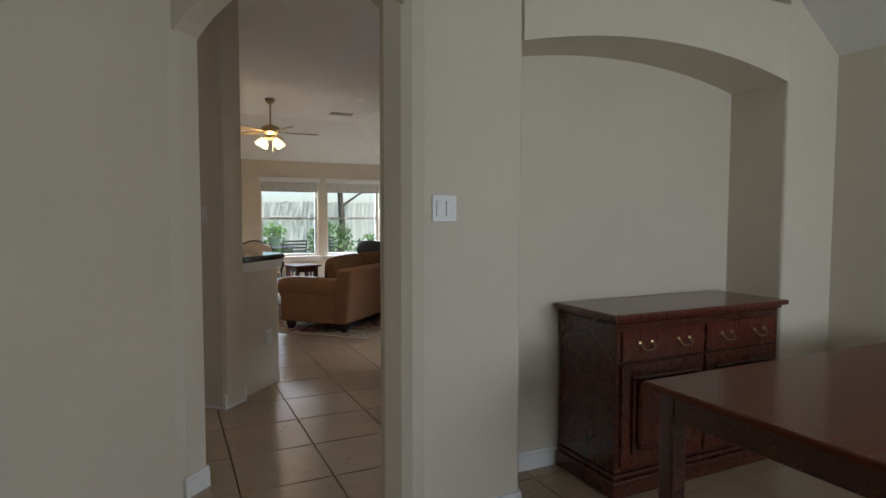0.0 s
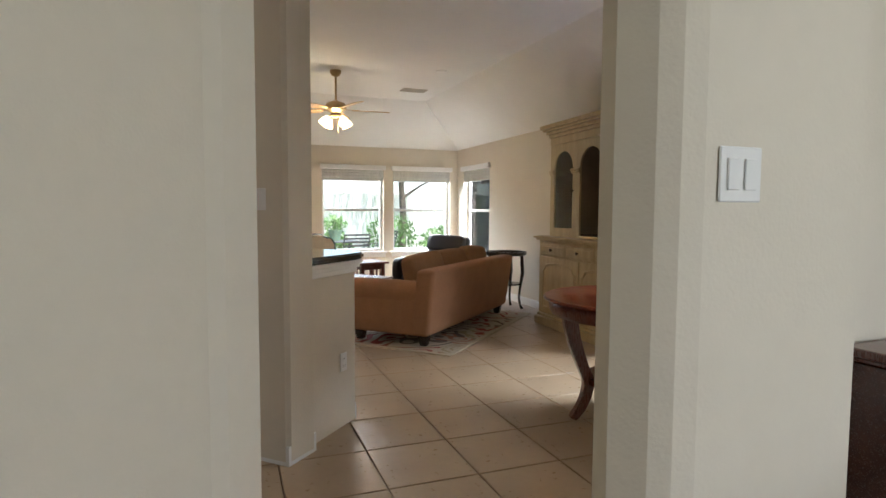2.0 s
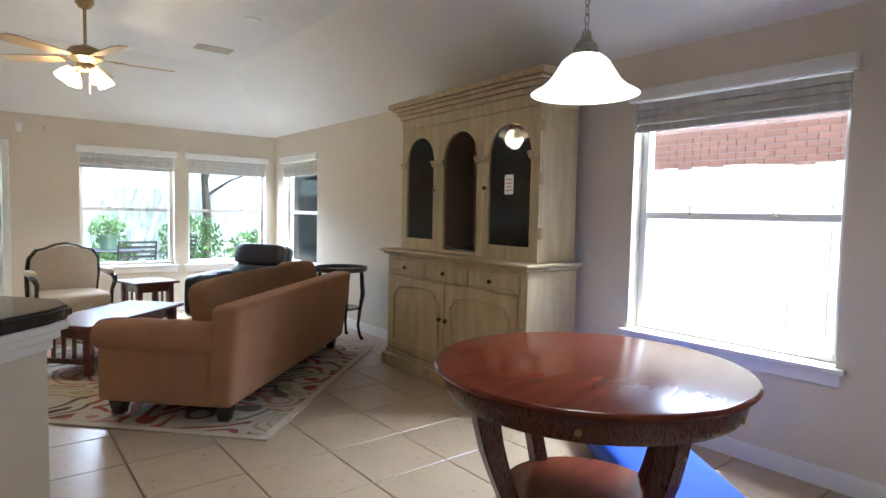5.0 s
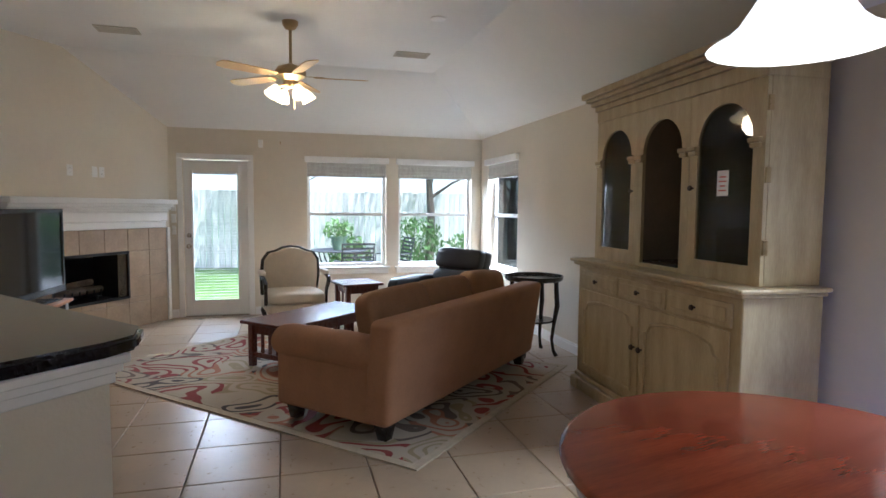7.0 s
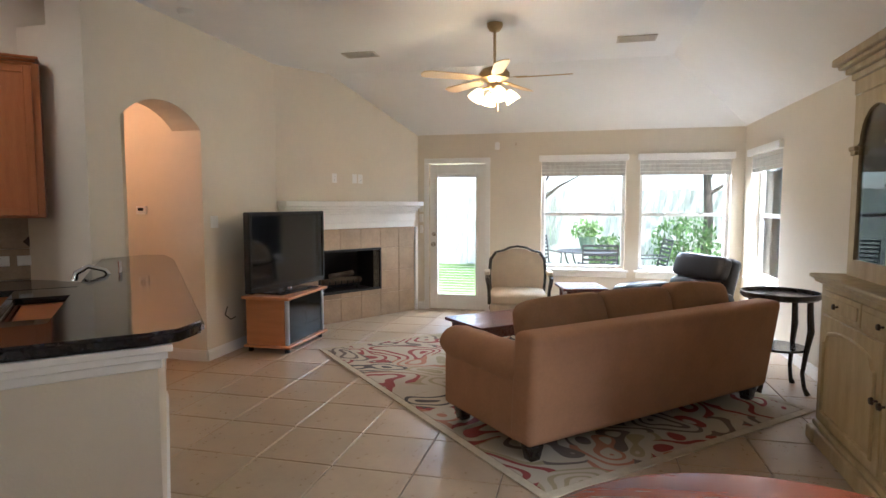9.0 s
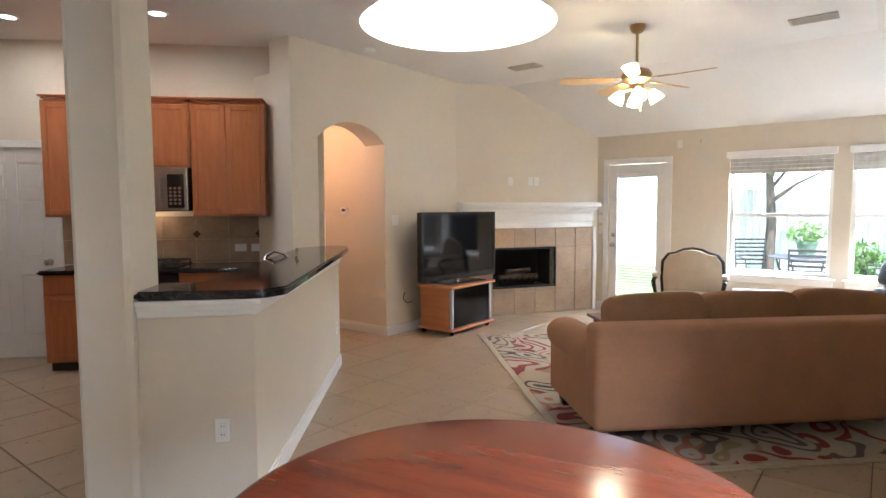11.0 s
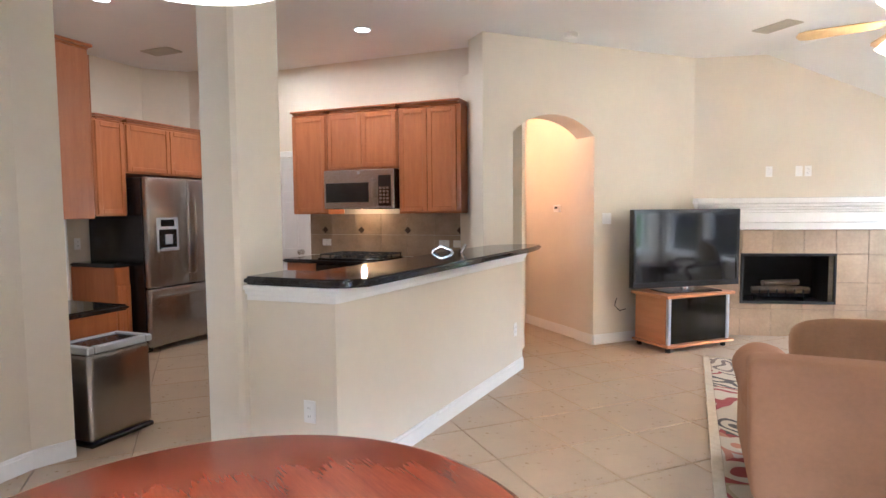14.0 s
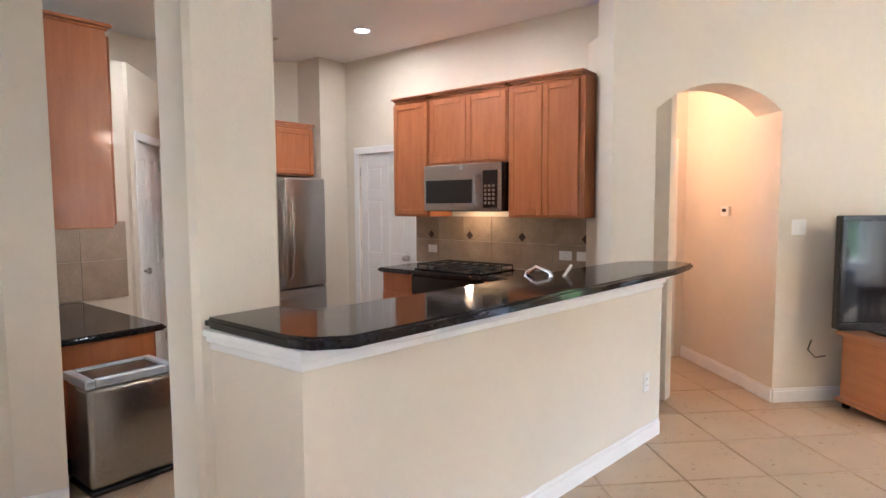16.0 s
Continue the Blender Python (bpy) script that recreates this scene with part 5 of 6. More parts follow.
def sideboard():
    th = thing("sideboard", "dark mahogany sideboard standing in the niche", "sideboard", pose(2.46, 2.585, 0))
    W, D, H = 1.24, 0.47, 0.92
    boxpart("body", (0.02, W - 0.02, 0.02, D, 0.12, H - 0.05), MAHOG, th, 0.006)
    bm = bmesh.new()
    box(bm, 0, W, 0.0, D, 0.0, 0.09, 0.01, 2)
    box(bm, 0.01, W - 0.01, 0.01, D, 0.0905, 0.119, 0.01, 2)
    part("plinth", bm, MAHOG, th)
    bm = bmesh.new()
    box(bm, 0.005, W - 0.005, 0.005, D, H - 0.0495, H - 0.03, 0.006)
    box(bm, -0.02, W + 0.02, -0.02, D, H - 0.0295, H, 0.009, 2)
    part("top", bm, CHERRY_D, th)
    for k in range(2):
        x = 0.05 + k * 0.58
        dr = boxpart("drawer", (x, x + 0.56, 0.006, 0.0195, 0.68, 0.83), CHERRY_D, th, 0.004)
        for hx in (x + 0.15, x + 0.41):
            bm = bmesh.new()
            tube(bm, [(hx - 0.04, -0.002, 0.765), (hx - 0.038, -0.018, 0.745), (hx - 0.02, -0.024, 0.735), (hx + 0.02, -0.024, 0.735), (hx + 0.038, -0.018, 0.745), (hx + 0.04, -0.002, 0.765)], 0.005, 7)
            for q in (-0.04, 0.04):
                lathe(bm, [(0.012, 0), (0.012, 0.005), (0.001, 0.009)], 10, pose(hx + q, 0.006, 0.766, 90, 0, 0))
            part("bail_handle", bm, BRASSY, dr, "brass bail handle", True)
        do = boxpart("door", (x, x + 0.56, 0.006, 0.0195, 0.15, 0.665), CHERRY_D, th, 0.004)
        boxpart("raised_panel", (x + 0.09, x + 0.47, -0.016, 0.0055, 0.24, 0.58), CHERRY_D, do, 0.02, seg=1)
        bm = bmesh.new()
        for d in ((x + 0.06, x + 0.5, 0.585, 0.605), (x + 0.06, x + 0.5, 0.215, 0.235), (x + 0.06, x + 0.08, 0.235, 0.585), (x + 0.48, x + 0.5, 0.235, 0.585)):
            box(bm, d[0], d[1], -0.010, 0.0055, d[2], d[3], 0.005)
        part("panel_moulding", bm, MAHOG, do)


sideboard()

# ---- kitchen ----


def cab_door(parent, x0, x1, z0, z1, y, name="door", wood=MAPLE):
    """Shaker door on a front at local y, facing -y."""
    dr = boxpart(name, (x0 + 0.003, x1 - 0.003, y - 0.010, y - 0.0005, z0 + 0.003, z1 - 0.003), wood, parent, 0.002)
    bm = bmesh.new()
    f = 0.052
    if z1 - z0 < 0.2:
        return dr
    for d in ((x0 + 0.003, x0 + f, z0 + 0.003, z1 - 0.003), (x1 - f, x1 - 0.003, z0 + 0.003, z1 - 0.003), (x0 + f, x1 - f, z1 - f, z1 - 0.003), (x0 + f, x1 - f, z0 + 0.003, z0 + f)):
        box(bm, d[0], d[1], y - 0.021, y - 0.0105, d[2], d[3], 0.004)
    part("frame", bm, wood, dr)
    return dr


def crown(parent, x0, x1, y0, y1, z, ends=True):
    bm = bmesh.new()
    for o, a, b in ((0.004, 0.0, 0.018), (0.018, 0.0185, 0.036), (0.036, 0.0365, 0.055)):
        box(bm, x0 - o, x1 + o, y0 - o, y1, z + a, z + b, 0.004)
    part("crown_moulding", bm, MAPLE, parent)


# local axes of the stove run: x = -u, y = -v, so fronts face -y
def upper(name, label, m, x0, x1, z0, z1, depth, doors, crowned=True):
    th = thing(name, label, "kitchen cabinet", m, "kitchen cabinets")
    boxpart("body", (x0 + 0.001, x1 - 0.001, -depth, -0.001, z0, z1), MAPLE, th, 0.003)
    n = len(doors) - 1
    for a, b in zip(doors, doors[1:]):
        cab_door(th, a, b, z0 + 0.015, z1 - 0.02, -depth)
    if crowned:
        crown(th, x0 + 0.037, x1 - 0.037, -depth - 0.003, -0.001, z1 - 0.012)
    return th


upper("wall_cabinet", "honey maple wall cabinet with two tall doors", KW, -0.94, -0.27, 1.38, 2.44, 0.33, (-0.93, -0.62, -0.31))
upper("wall_cabinet", "short honey maple wall cabinet above the microwave", KW, -1.78, -0.945, 1.84, 2.44, 0.33, (-1.77, -1.36, -0.955))
upper("wall_cabinet", "honey maple wall cabinet with one door", KW, -2.23, -1.785, 1.38, 2.44, 0.33, (-2.22, -1.80))
# desk run against the south wall: local x = u, fronts face towards -v
KD = KM @ pose(0, 3.40, 0)
upper("wall_cabinet", "honey maple wall cabinet over the desk counter", KD, 1.74, 2.50, 1.37, 2.42, 0.35, (1.75, 2.12, 2.49))
upper("wall_cabinet", "honey maple wall cabinet over the desk counter", KD, 2.505, 3.21, 1.37, 2.42, 0.35, (2.51, 2.86, 3.2))
# fridge wall: fronts face -u
KF = KM @ pose(4.0, 0, 0, 0, 0, -90)
upper("wall_cabinet", "honey maple wall cabinet above the refrigerator", KF, -1.47, -0.38, 1.80, 2.30, 0.62, (-1.46, -0.93, -0.39))
upper("wall_cabinet", "tall honey maple wall cabinet beside the refrigerator", KF, -1.80, -1.475, 1.38, 2.30, 0.62, (-1.79, -1.48))


def base(name, label, m, x0, x1, depth, top, fronts, ends=()):
    th = thing(name, label, "kitchen cabinet", m, "kitchen base cabinets")
    boxpart("body", (x0, x1, -depth, -0.001, 0.09, top), MAPLE, th, 0.003)
    boxpart("toe_kick", (x0 + 0.01, x1 - 0.01, -depth + 0.06, -0.01, 0.0, 0.0895), EBONY, th, 0)
    for a, b, z0, z1 in fronts:
        cab_door(th, a, b, z0, z1, -depth, "drawer_front" if z1 - z0 < 0.2 else "door")
    return th


base("base_cabinet", "honey maple base cabinet with a drawer beside the stove", KW, -2.15, -1.79, 0.58, 0.875, ((-2.14, -1.80, 0.71, 0.865), (-2.14, -1.80, 0.11, 0.70)))
base("base_cabinet", "honey maple base cabinet under the stove counter", KW, -1.01, -0.02, 0.58, 0.875, ((-1.0, -0.6, 0.71, 0.865), (-1.0, -0.6, 0.11, 0.70)))
base("base_cabinet", "honey maple base cabinet beside the refrigerator", KF, -1.64, -1.475, 0.62, 0.875, ((-1.635, -1.48, 0.71, 0.865), (-1.635, -1.48, 0.11, 0.70)))
base("desk_cabinet", "honey maple cabinet under the desk counter", KD, 1.93, 3.2, 0.62, 0.73, ((1.95, 2.5, 0.12, 0.72), (2.52, 3.1, 0.12, 0.72)))
base("sink_cabinet", "honey maple sink cabinet behind the half wall", KM @ pose(-0.18, 0, 0, 0, 0, 90), 0.80, 2.90, 0.60, 0.875, ((0.85, 1.4, 0.11, 0.865), (1.42, 2.0, 0.11, 0.865), (2.25, 2.85, 0.11, 0.865)))

dw = thing("dishwasher", "black dishwasher behind the half wall", "dishwasher", KM @ pose(-0.18, 0, 0, 0, 0, 90))
boxpart("door", (2.24, 2.86, -0.645, -0.622, 0.11, 0.74), BLACK, dw, 0.006)
boxpart("control_strip", (2.24, 2.86, -0.648, -0.622, 0.745, 0.868), BLACK, dw, 0.006)
ov = thing("oven", "black built-in oven under the cooktop", "oven", KW)
boxpart("body", (-1.785, -1.015, -0.58, -0.001, 0.02, 0.874), BLACK, ov, 0.003)
boxpart("oven_door", (-1.78, -1.02, -0.605, -0.581, 0.16, 0.70), BLACK, ov, 0.005, "glossy black glass door")
boxpart("control_panel", (-1.78, -1.02, -0.60, -0.581, 0.71, 0.865), BLACK, ov, 0.004)
bm = bmesh.new()
tube(bm, [(-1.72, -0.605, 0.66), (-1.72, -0.645, 0.66), (-1.08, -0.645, 0.66), (-1.08, -0.605, 0.66)], 0.011, 8)
part("handle", bm, STEEL, ov, "steel bar handle", True)


def slab(name, label, pts, z0, z1, holes=None):
    bm = bmesh.new()
    prism(bm, pts, z0, z1)
    es = [e for e in bm.edges if abs(e.verts[0].co.z - e.verts[1].co.z) < 1e-5]
    bmesh.ops.bevel(bm, geom=es, offset=0.012, segments=3, affect="EDGES")
    th = thing(name, label, "countertop")
    part("slab", bm, GRANITE, th, "", True)
    return th


slab("bar_counter", "black polished granite bar counter on the half wall", [K(0.362, 3.295), K(-0.12, 3.30), K(-0.22, 3.275), K(-0.305, 3.17), K(-0.51, 0.60), K(-0.49, 0.22), K(-0.34, 0.14), (AX + 0.002, 7.52), (AX + 0.002, 7.34), K(0.0, 0.78), K(0.16, 2.94), K(0.362, 2.96)], 1.035, 1.078)
slab("stove_counter", "black granite counter along the stove wall", [K(2.17, 0.012), K(2.17, 0.63), K(0.02, 0.63), K(-0.02, 0.012)], 0.876, 0.916)
slab("sink_counter", "black granite sink counter behind the half wall", [K(-0.26, 0.64), K(0.46, 0.64), K(0.46, 1.05), K(-0.2, 1.05)], 0.876, 0.916)
slab("sink_counter", "black granite sink counter behind the half wall", [K(-0.06, 1.85), K(0.46, 1.85), K(0.46, 2.98), K(-0.01, 2.98)], 0.876, 0.916)
slab("sink_counter", "black granite strip in front of the sink", [K(0.40, 1.055), K(0.46, 1.055), K(0.46, 1.845), K(0.40, 1.845)], 0.876, 0.916)
slab("desk_counter", "black granite desk counter under the wall cabinet", [K(1.87, 3.395), K(1.87, 2.73), K(3.21, 2.73), K(3.21, 3.395)], 0.732, 0.77)
slab("side_counter", "small black granite counter beside the refrigerator", [K(3.37, 1.47), K(3.37, 1.66), K(3.98, 1.66), K(3.98, 1.47)], 0.876, 0.916)
bm = bmesh.new()
for (p, q) in ((K(0.35, 3.268), HC2), (HC2, HFAR)):
    p, q = Vector((*p, 0)), Vector((*q, 0))
    d = (q - p).normalized()
    n = Vector((d.y, -d.x, 0))
    if n.dot(Vector((3, 6, 0)) - p) < 0:
        n = -n
    m = Matrix(((d.x, n.x, 0, p.x), (d.y, n.y, 0, p.y), (0, 0, 1, 0), (0, 0, 0, 1)))
    for o, a, b in ((0.012, 0.955, 0.985), (0.026, 0.9855, 1.01), (0.040, 1.0105, 1.034)):
        box(bm, -0.01, (q - p).length + o, 0.001, o, a, b, 0.003, 1, m)
solid("trim", bm, TRIM, "white stepped moulding under the bar counter", "trim")
bm = bmesh.new()
prism(bm, HW, 1.0125, 1.0345)
solid("trim", bm, TRIM, "white cap board under the bar counter", "trim")

sk = thing("kitchen_sink", "dark undermount sink in the granite counter", "sink", KM)
bm = bmesh.new()
for d in ((-0.05, 0.395, 1.06, 1.08, 0.70, 0.875), (-0.05, 0.395, 1.82, 1.84, 0.70, 0.875), (-0.05, -0.03, 1.08, 1.82, 0.70, 0.875), (0.375, 0.395, 1.08, 1.82, 0.70, 0.875), (-0.05, 0.395, 1.06, 1.84, 0.6805, 0.6995), (-0.03, 0.375, 1.44, 1.455, 0.70, 0.86)):
    box(bm, *d, 0.003)
part("basin", bm, BLACK, sk)
fa = thing("faucet", "chrome kitchen faucet with a single lever", "faucet", KM)
bm = bmesh.new()
lathe(bm, [(0.03, 0.0), (0.03, 0.012), (0.022, 0.025), (0.02, 0.10), (0.024, 0.12), (0.001, 0.13)], 18, pose(-0.12, 1.45, 0.917))
bm2 = bmesh.new()
tube(bm2, [(-0.12, 1.45, 1.00), (-0.05, 1.45, 1.10), (0.03, 1.45, 1.125), (0.09, 1.45, 1.09), (0.10, 1.45, 1.05)], [0.013, 0.013, 0.013, 0.016, 0.018], 10)
part("body", bm, CHROME, fa, "", True)
part("spout", bm2, CHROME, fa, "", True)
bm = bmesh.new()
tube(bm, [(-0.12, 1.45, 1.04), (-0.13, 1.40, 1.09), (-0.13, 1.33, 1.13)], [0.012, 0.01, 0.012], 8)
part("lever", bm, CHROME, fa, "", True)
boxpart("deck", (-0.17, -0.055, 1.1, 1.8, 0.85, 0.9165), GRANITE, fa, 0.003)

ck = thing("cooktop", "black gas cooktop with cast-iron grates", "cooktop", KW)
boxpart("glass_plate", (-1.79, -1.03, -0.55, -0.08, 0.9165, 0.926), BLACK, ck, 0.004)
for cx, cy in ((-1.62, -0.20), (-1.62, -0.42), (-1.20, -0.20), (-1.20, -0.42), (-1.41, -0.31)):
    bm = bmesh.new()
    lathe(bm, [(0.001, 0.945), (0.035, 0.945), (0.045, 0.935), (0.045, 0.9265)], 16, pose(cx, cy, 0))
    part("burner", bm, IRON, ck, "", True)
for x0 in (-1.76, -1.52, -1.28):
    bm = bmesh.new()
    for y in (-0.52, -0.31, -0.10):
        tube(bm, [(x0, y, 0.962), (x0 + 0.23, y, 0.962)], 0.007, 6)
    for x in (x0, x0 + 0.115, x0 + 0.23):
        tube(bm, [(x, -0.53, 0.927), (x, -0.53, 0.962), (x, -0.09, 0.962), (x, -0.09, 0.927)], 0.007, 6)
    part("grate", bm, IRON, ck, "cast-iron grate")

mw = thing("microwave", "stainless over-range microwave under the wall cabinet", "microwave", KW)
boxpart("case", (-1.775, -0.955, -0.40, -0.002, 1.43, 1.835), BLACK, mw, 0.006)
boxpart("face", (-1.775, -0.955, -0.424, -0.4005, 1.435, 1.833), STEEL, mw, 0.006)
boxpart("door_window", (-1.75, -1.24, -0.428, -0.4245, 1.50, 1.70), BLACK, mw, 0.002, "black glass window band")
boxpart("control_panel", (-1.13, -0.985, -0.428, -0.4245, 1.46, 1.77), BLACK, mw, 0.002)
bm = bmesh.new()
for r in range(5):
    for c in range(3):
        box(bm, -1.115 + c * 0.04, -1.09 + c * 0.04, -0.4295, -0.4283, 1.49 + r * 0.035, 1.512 + r * 0.035)
part("keypad", bm, STEEL, mw)
bm = bmesh.new()
tube(bm, [(-1.185, -0.425, 1.73), (-1.185, -0.465, 1.74), (-1.185, -0.475, 1.61), (-1.185, -0.465, 1.48), (-1.185, -0.425, 1.49)], 0.013, 9)
part("handle", bm, STEEL, mw, "curved steel handle", True)
boxpart("badge", (-1.37, -1.34, -0.4262, -0.4245, 1.785, 1.815), SILVER, mw, 0)

fr = thing("refrigerator", "stainless French-door refrigerator with a water dispenser", "refrigerator", KF)
FX0, FX1, FY = -1.44, -0.42, -0.78
boxpart("case", (FX0, FX1, FY, -0.02, 0.04, 1.76), BLACK, fr, 0.006, "dark grey painted case")
mx = (FX0 + FX1) / 2
for nm, a, b in (("door", FX0, mx - 0.003), ("door", mx + 0.003, FX1)):
    d = boxpart(nm, (a, b, FY - 0.075, FY - 0.004, 0.655, 1.765), STEEL, fr, 0.02, "", 3, smooth=True)
    hx = b - 0.05 if a == FX0 else a + 0.05
    bm = bmesh.new()
    tube(bm, [(hx, FY - 0.075, 0.76), (hx, FY - 0.125, 0.80), (hx, FY - 0.135, 1.15), (hx, FY - 0.125, 1.52), (hx, FY - 0.075, 1.56)], 0.014, 9)
    part("handle", bm, STEEL, d, "tall curved steel handle", True)
d = boxpart("freezer_drawer", (FX0, FX1, FY - 0.075, FY - 0.004, 0.06, 0.645), STEEL, fr, 0.02, "", 3, smooth=True)
bm = bmesh.new()
tube(bm, [(FX0 + 0.10, FY - 0.075, 0.56), (FX0 + 0.12, FY - 0.125, 0.57), (FX1 - 0.12, FY - 0.125, 0.57), (FX1 - 0.10, FY - 0.075, 0.56)], 0.014, 9)
part("handle", bm, STEEL, d, "long steel bar handle", True)
ds = boxpart("dispenser", (FX0 + 0.10, FX0 + 0.37, FY - 0.079, FY - 0.0755, 1.02, 1.36), SILVER, fr, 0.003)
boxpart("recess", (FX0 + 0.125, FX0 + 0.345, FY - 0.083, FY - 0.0795, 1.04, 1.24), BLACK, ds, 0.002)
boxpart("display", (FX0 + 0.15, FX0 + 0.32, FY - 0.083, FY - 0.0795, 1.27, 1.34), SCREEN, ds, 0.002)
bm = bmesh.new()
box(bm, FX0 + 0.19, FX0 + 0.28, FY - 0.10, FY - 0.0832, 1.09, 1.19, 0.006)
box(bm, FX0 + 0.14, FX0 + 0.33, FY - 0.105, FY - 0.0832, 1.04, 1.055, 0.003)
part("paddle", bm, SILVER, ds)
for x in (FX0 + 0.06, FX1 - 0.06):
    boxpart("foot", (x - 0.03, x + 0.03, FY + 0.02, FY + 0.08, 0.0, 0.0395), BLACK, fr, 0.004)

tc = thing("trash_can", "rectangular brushed-steel trash can with a grey lid", "trash can", KM)
boxpart("body", (1.53, 1.83, 2.86, 3.30, 0.03, 0.565), STEEL, tc, 0.03, "", 4, smooth=True)
boxpart("base_ring", (1.527, 1.833, 2.857, 3.303, 0.0, 0.0295), BLACK, tc, 0.008)
bm = bmesh.new()
for q in ((1.522, 1.838, 2.852, 2.90), (1.522, 1.838, 3.26, 3.308), (1.522, 1.565, 2.9005, 3.2595), (1.795, 1.838, 2.9005, 3.2595)):
    box(bm, *q, 0.566, 0.612, 0.008, 2)
part("lid_rim", bm, SILVER, tc, "grey plastic rim")
boxpart("lid_flap", (1.566, 1.794, 2.901, 3.259, 0.572, 0.603), BLACK, tc, 0.006)
plate(KW @ pose(-2.02, -0.011, 1.06), "white outlet on the tiled backsplash", "outlet", 0.115, 0.075)
plate(KW @ pose(-0.58, -0.011, 1.06), "white outlet on the tiled backsplash", "outlet", 0.115, 0.075)
plate(KW @ pose(-0.42, -0.011, 1.06), "white outlet on the tiled backsplash", "blank", 0.115, 0.075)
plate(KF @ pose(-1.56, -0.001, 1.10), "white outlet beside the refrigerator")

# ---- outdoors ----
bm = bmesh.new()
bmesh.ops.create_grid(bm, x_segments=2, y_segments=2, size=400, matrix=pose(0, 0, -0.16))
solid("ground", bm, GRASS, "green mown lawn around the house", "lawn")
bm = bmesh.new()
box(bm, 1.8, 6.4, 11.9, 16.4, -0.155, -0.07, 0.01)
box(bm, 0.2, 1.75, 11.9, 13.3, -0.155, -0.05, 0.01)
solid("pavement", bm, CONCRETE, "pale concrete patio slab", "patio")


def fence(p, q, h=1.85):
    th = thing("wooden_fence", "weathered cedar board fence around the garden", "fence")
    p, q = Vector(p), Vector(q)
    d = (q - p).normalized()
    n = int((q - p).length / 0.15)
    me = None
    for k in range(n):
        o = None
        if me is None:
            bm = bmesh.new()
            box(bm, 0.004, 0.142, -0.01, 0.01, -0.155, h)
            me = finish("board", bm, FENCE)
        o = new("board", me)
        o.parent = th
        o.matrix_basis = Matrix.Translation(p + d * 0.15 * k + Vector((0, 0, random.uniform(-0.02, 0.02)))) @ Matrix.Rotation(math.atan2(d.y, d.x), 4, "Z")
    bm = bmesh.new()
    m = Matrix.Translation(p) @ Matrix.Rotation(math.atan2(d.y, d.x), 4, "Z")
    for z in (0.3, 1.5):
        box(bm, 0, (q - p).length, 0.011, 0.05, z, z + 0.09, 0, 1, m)
    part("rail", bm, FENCE, th)


fence((6.55, 1.5, 0), (6.55, 12.0, 0))
fence((-7, 19.5, 0), (13.0, 19.5, 0))

# neighbour's brick house
nh = thing("neighbour_house", "red brick neighbouring house beyond the fence", "house", pose(8.2, 0, 0))
bm = bmesh.new()
box(bm, 0.012, 6, -4, 11, -0.16, 2.9)
nwall = part("wall", bm, MORTAR, nh)
bm = bmesh.new()
for a, b in (((-0.6, -4.5), (3.2, 5.0)), ((6.6, -4.5), (2.8, 5.0))):
    vs = [bm.verts.new(p) for p in ((a[0], -4.5, 2.85), (a[0], 11.5, 2.85), (3.0, 11.5, 5.0), (3.0, -4.5, 5.0))]
    bm.faces.new(vs)
bmesh.ops.solidify(bm, geom=bm.faces[:], thickness=0.12)
part("roof", bm, ROOF, nh)
bm = bmesh.new()
box(bm, -0.015, 0.011, 2.9, 4.1, 0.8, 2.1, 0.004)
nw = part("window", bm, TRIM, nh)
boxpart("pane", (-0.02, -0.0155, 2.97, 4.03, 0.87, 2.03), SCREEN, nw, 0)


def foliage(bm, centre, r, n, size, flat=1.0):
    c = Vector(centre)
    for _ in range(n):
        while True:
            p = Vector((random.uniform(-1, 1), random.uniform(-1, 1), random.uniform(-1, 1)))
            if 0.25 < p.length < 1 and noise.noise(p * 2.3 + c) > -0.25:
                break
        p = c + Vector((p.x * r, p.y * r, p.z * r * flat))
        e = Euler((random.uniform(0, 6), random.uniform(0, 6), random.uniform(0, 6))).to_matrix()
        s = size * random.uniform(0.6, 1.3)
        vs = [bm.verts.new(p + e @ Vector(q)) for q in ((-s, 0, 0), (0, -s * 0.4, s * 0.12), (s, 0, 0), (0, s * 0.4, s * 0.12))]
        bm.faces.new(vs)


def tree(x, y, h, r, label):
    th = thing("tree", label, "tree", pose(x, y, -0.16))
    bm = bmesh.new()
    tube(bm, [(0, 0, 0), (0.05, 0.02, h * 0.3), (-0.04, 0.05, h * 0.6), (0.03, 0, h * 0.85)], [0.13, 0.10, 0.07, 0.03], 9)
    for k in range(6):
        a = k * 1.1
        z = h * (0.4 + 0.07 * k)
        tube(bm, [(0, 0, z), (r * 0.35 * math.cos(a), r * 0.35 * math.sin(a), z + 0.4), (r * 0.75 * math.cos(a), r * 0.75 * math.sin(a), z + 0.7)], [0.05, 0.03, 0.012], 6)
    part("trunk", bm, BARK, th, "", True)
    bm = bmesh.new()
    foliage(bm, (0, 0, h * 0.8), r, 2600, 0.09, 0.75)
    part("crown", bm, LEAF, th)


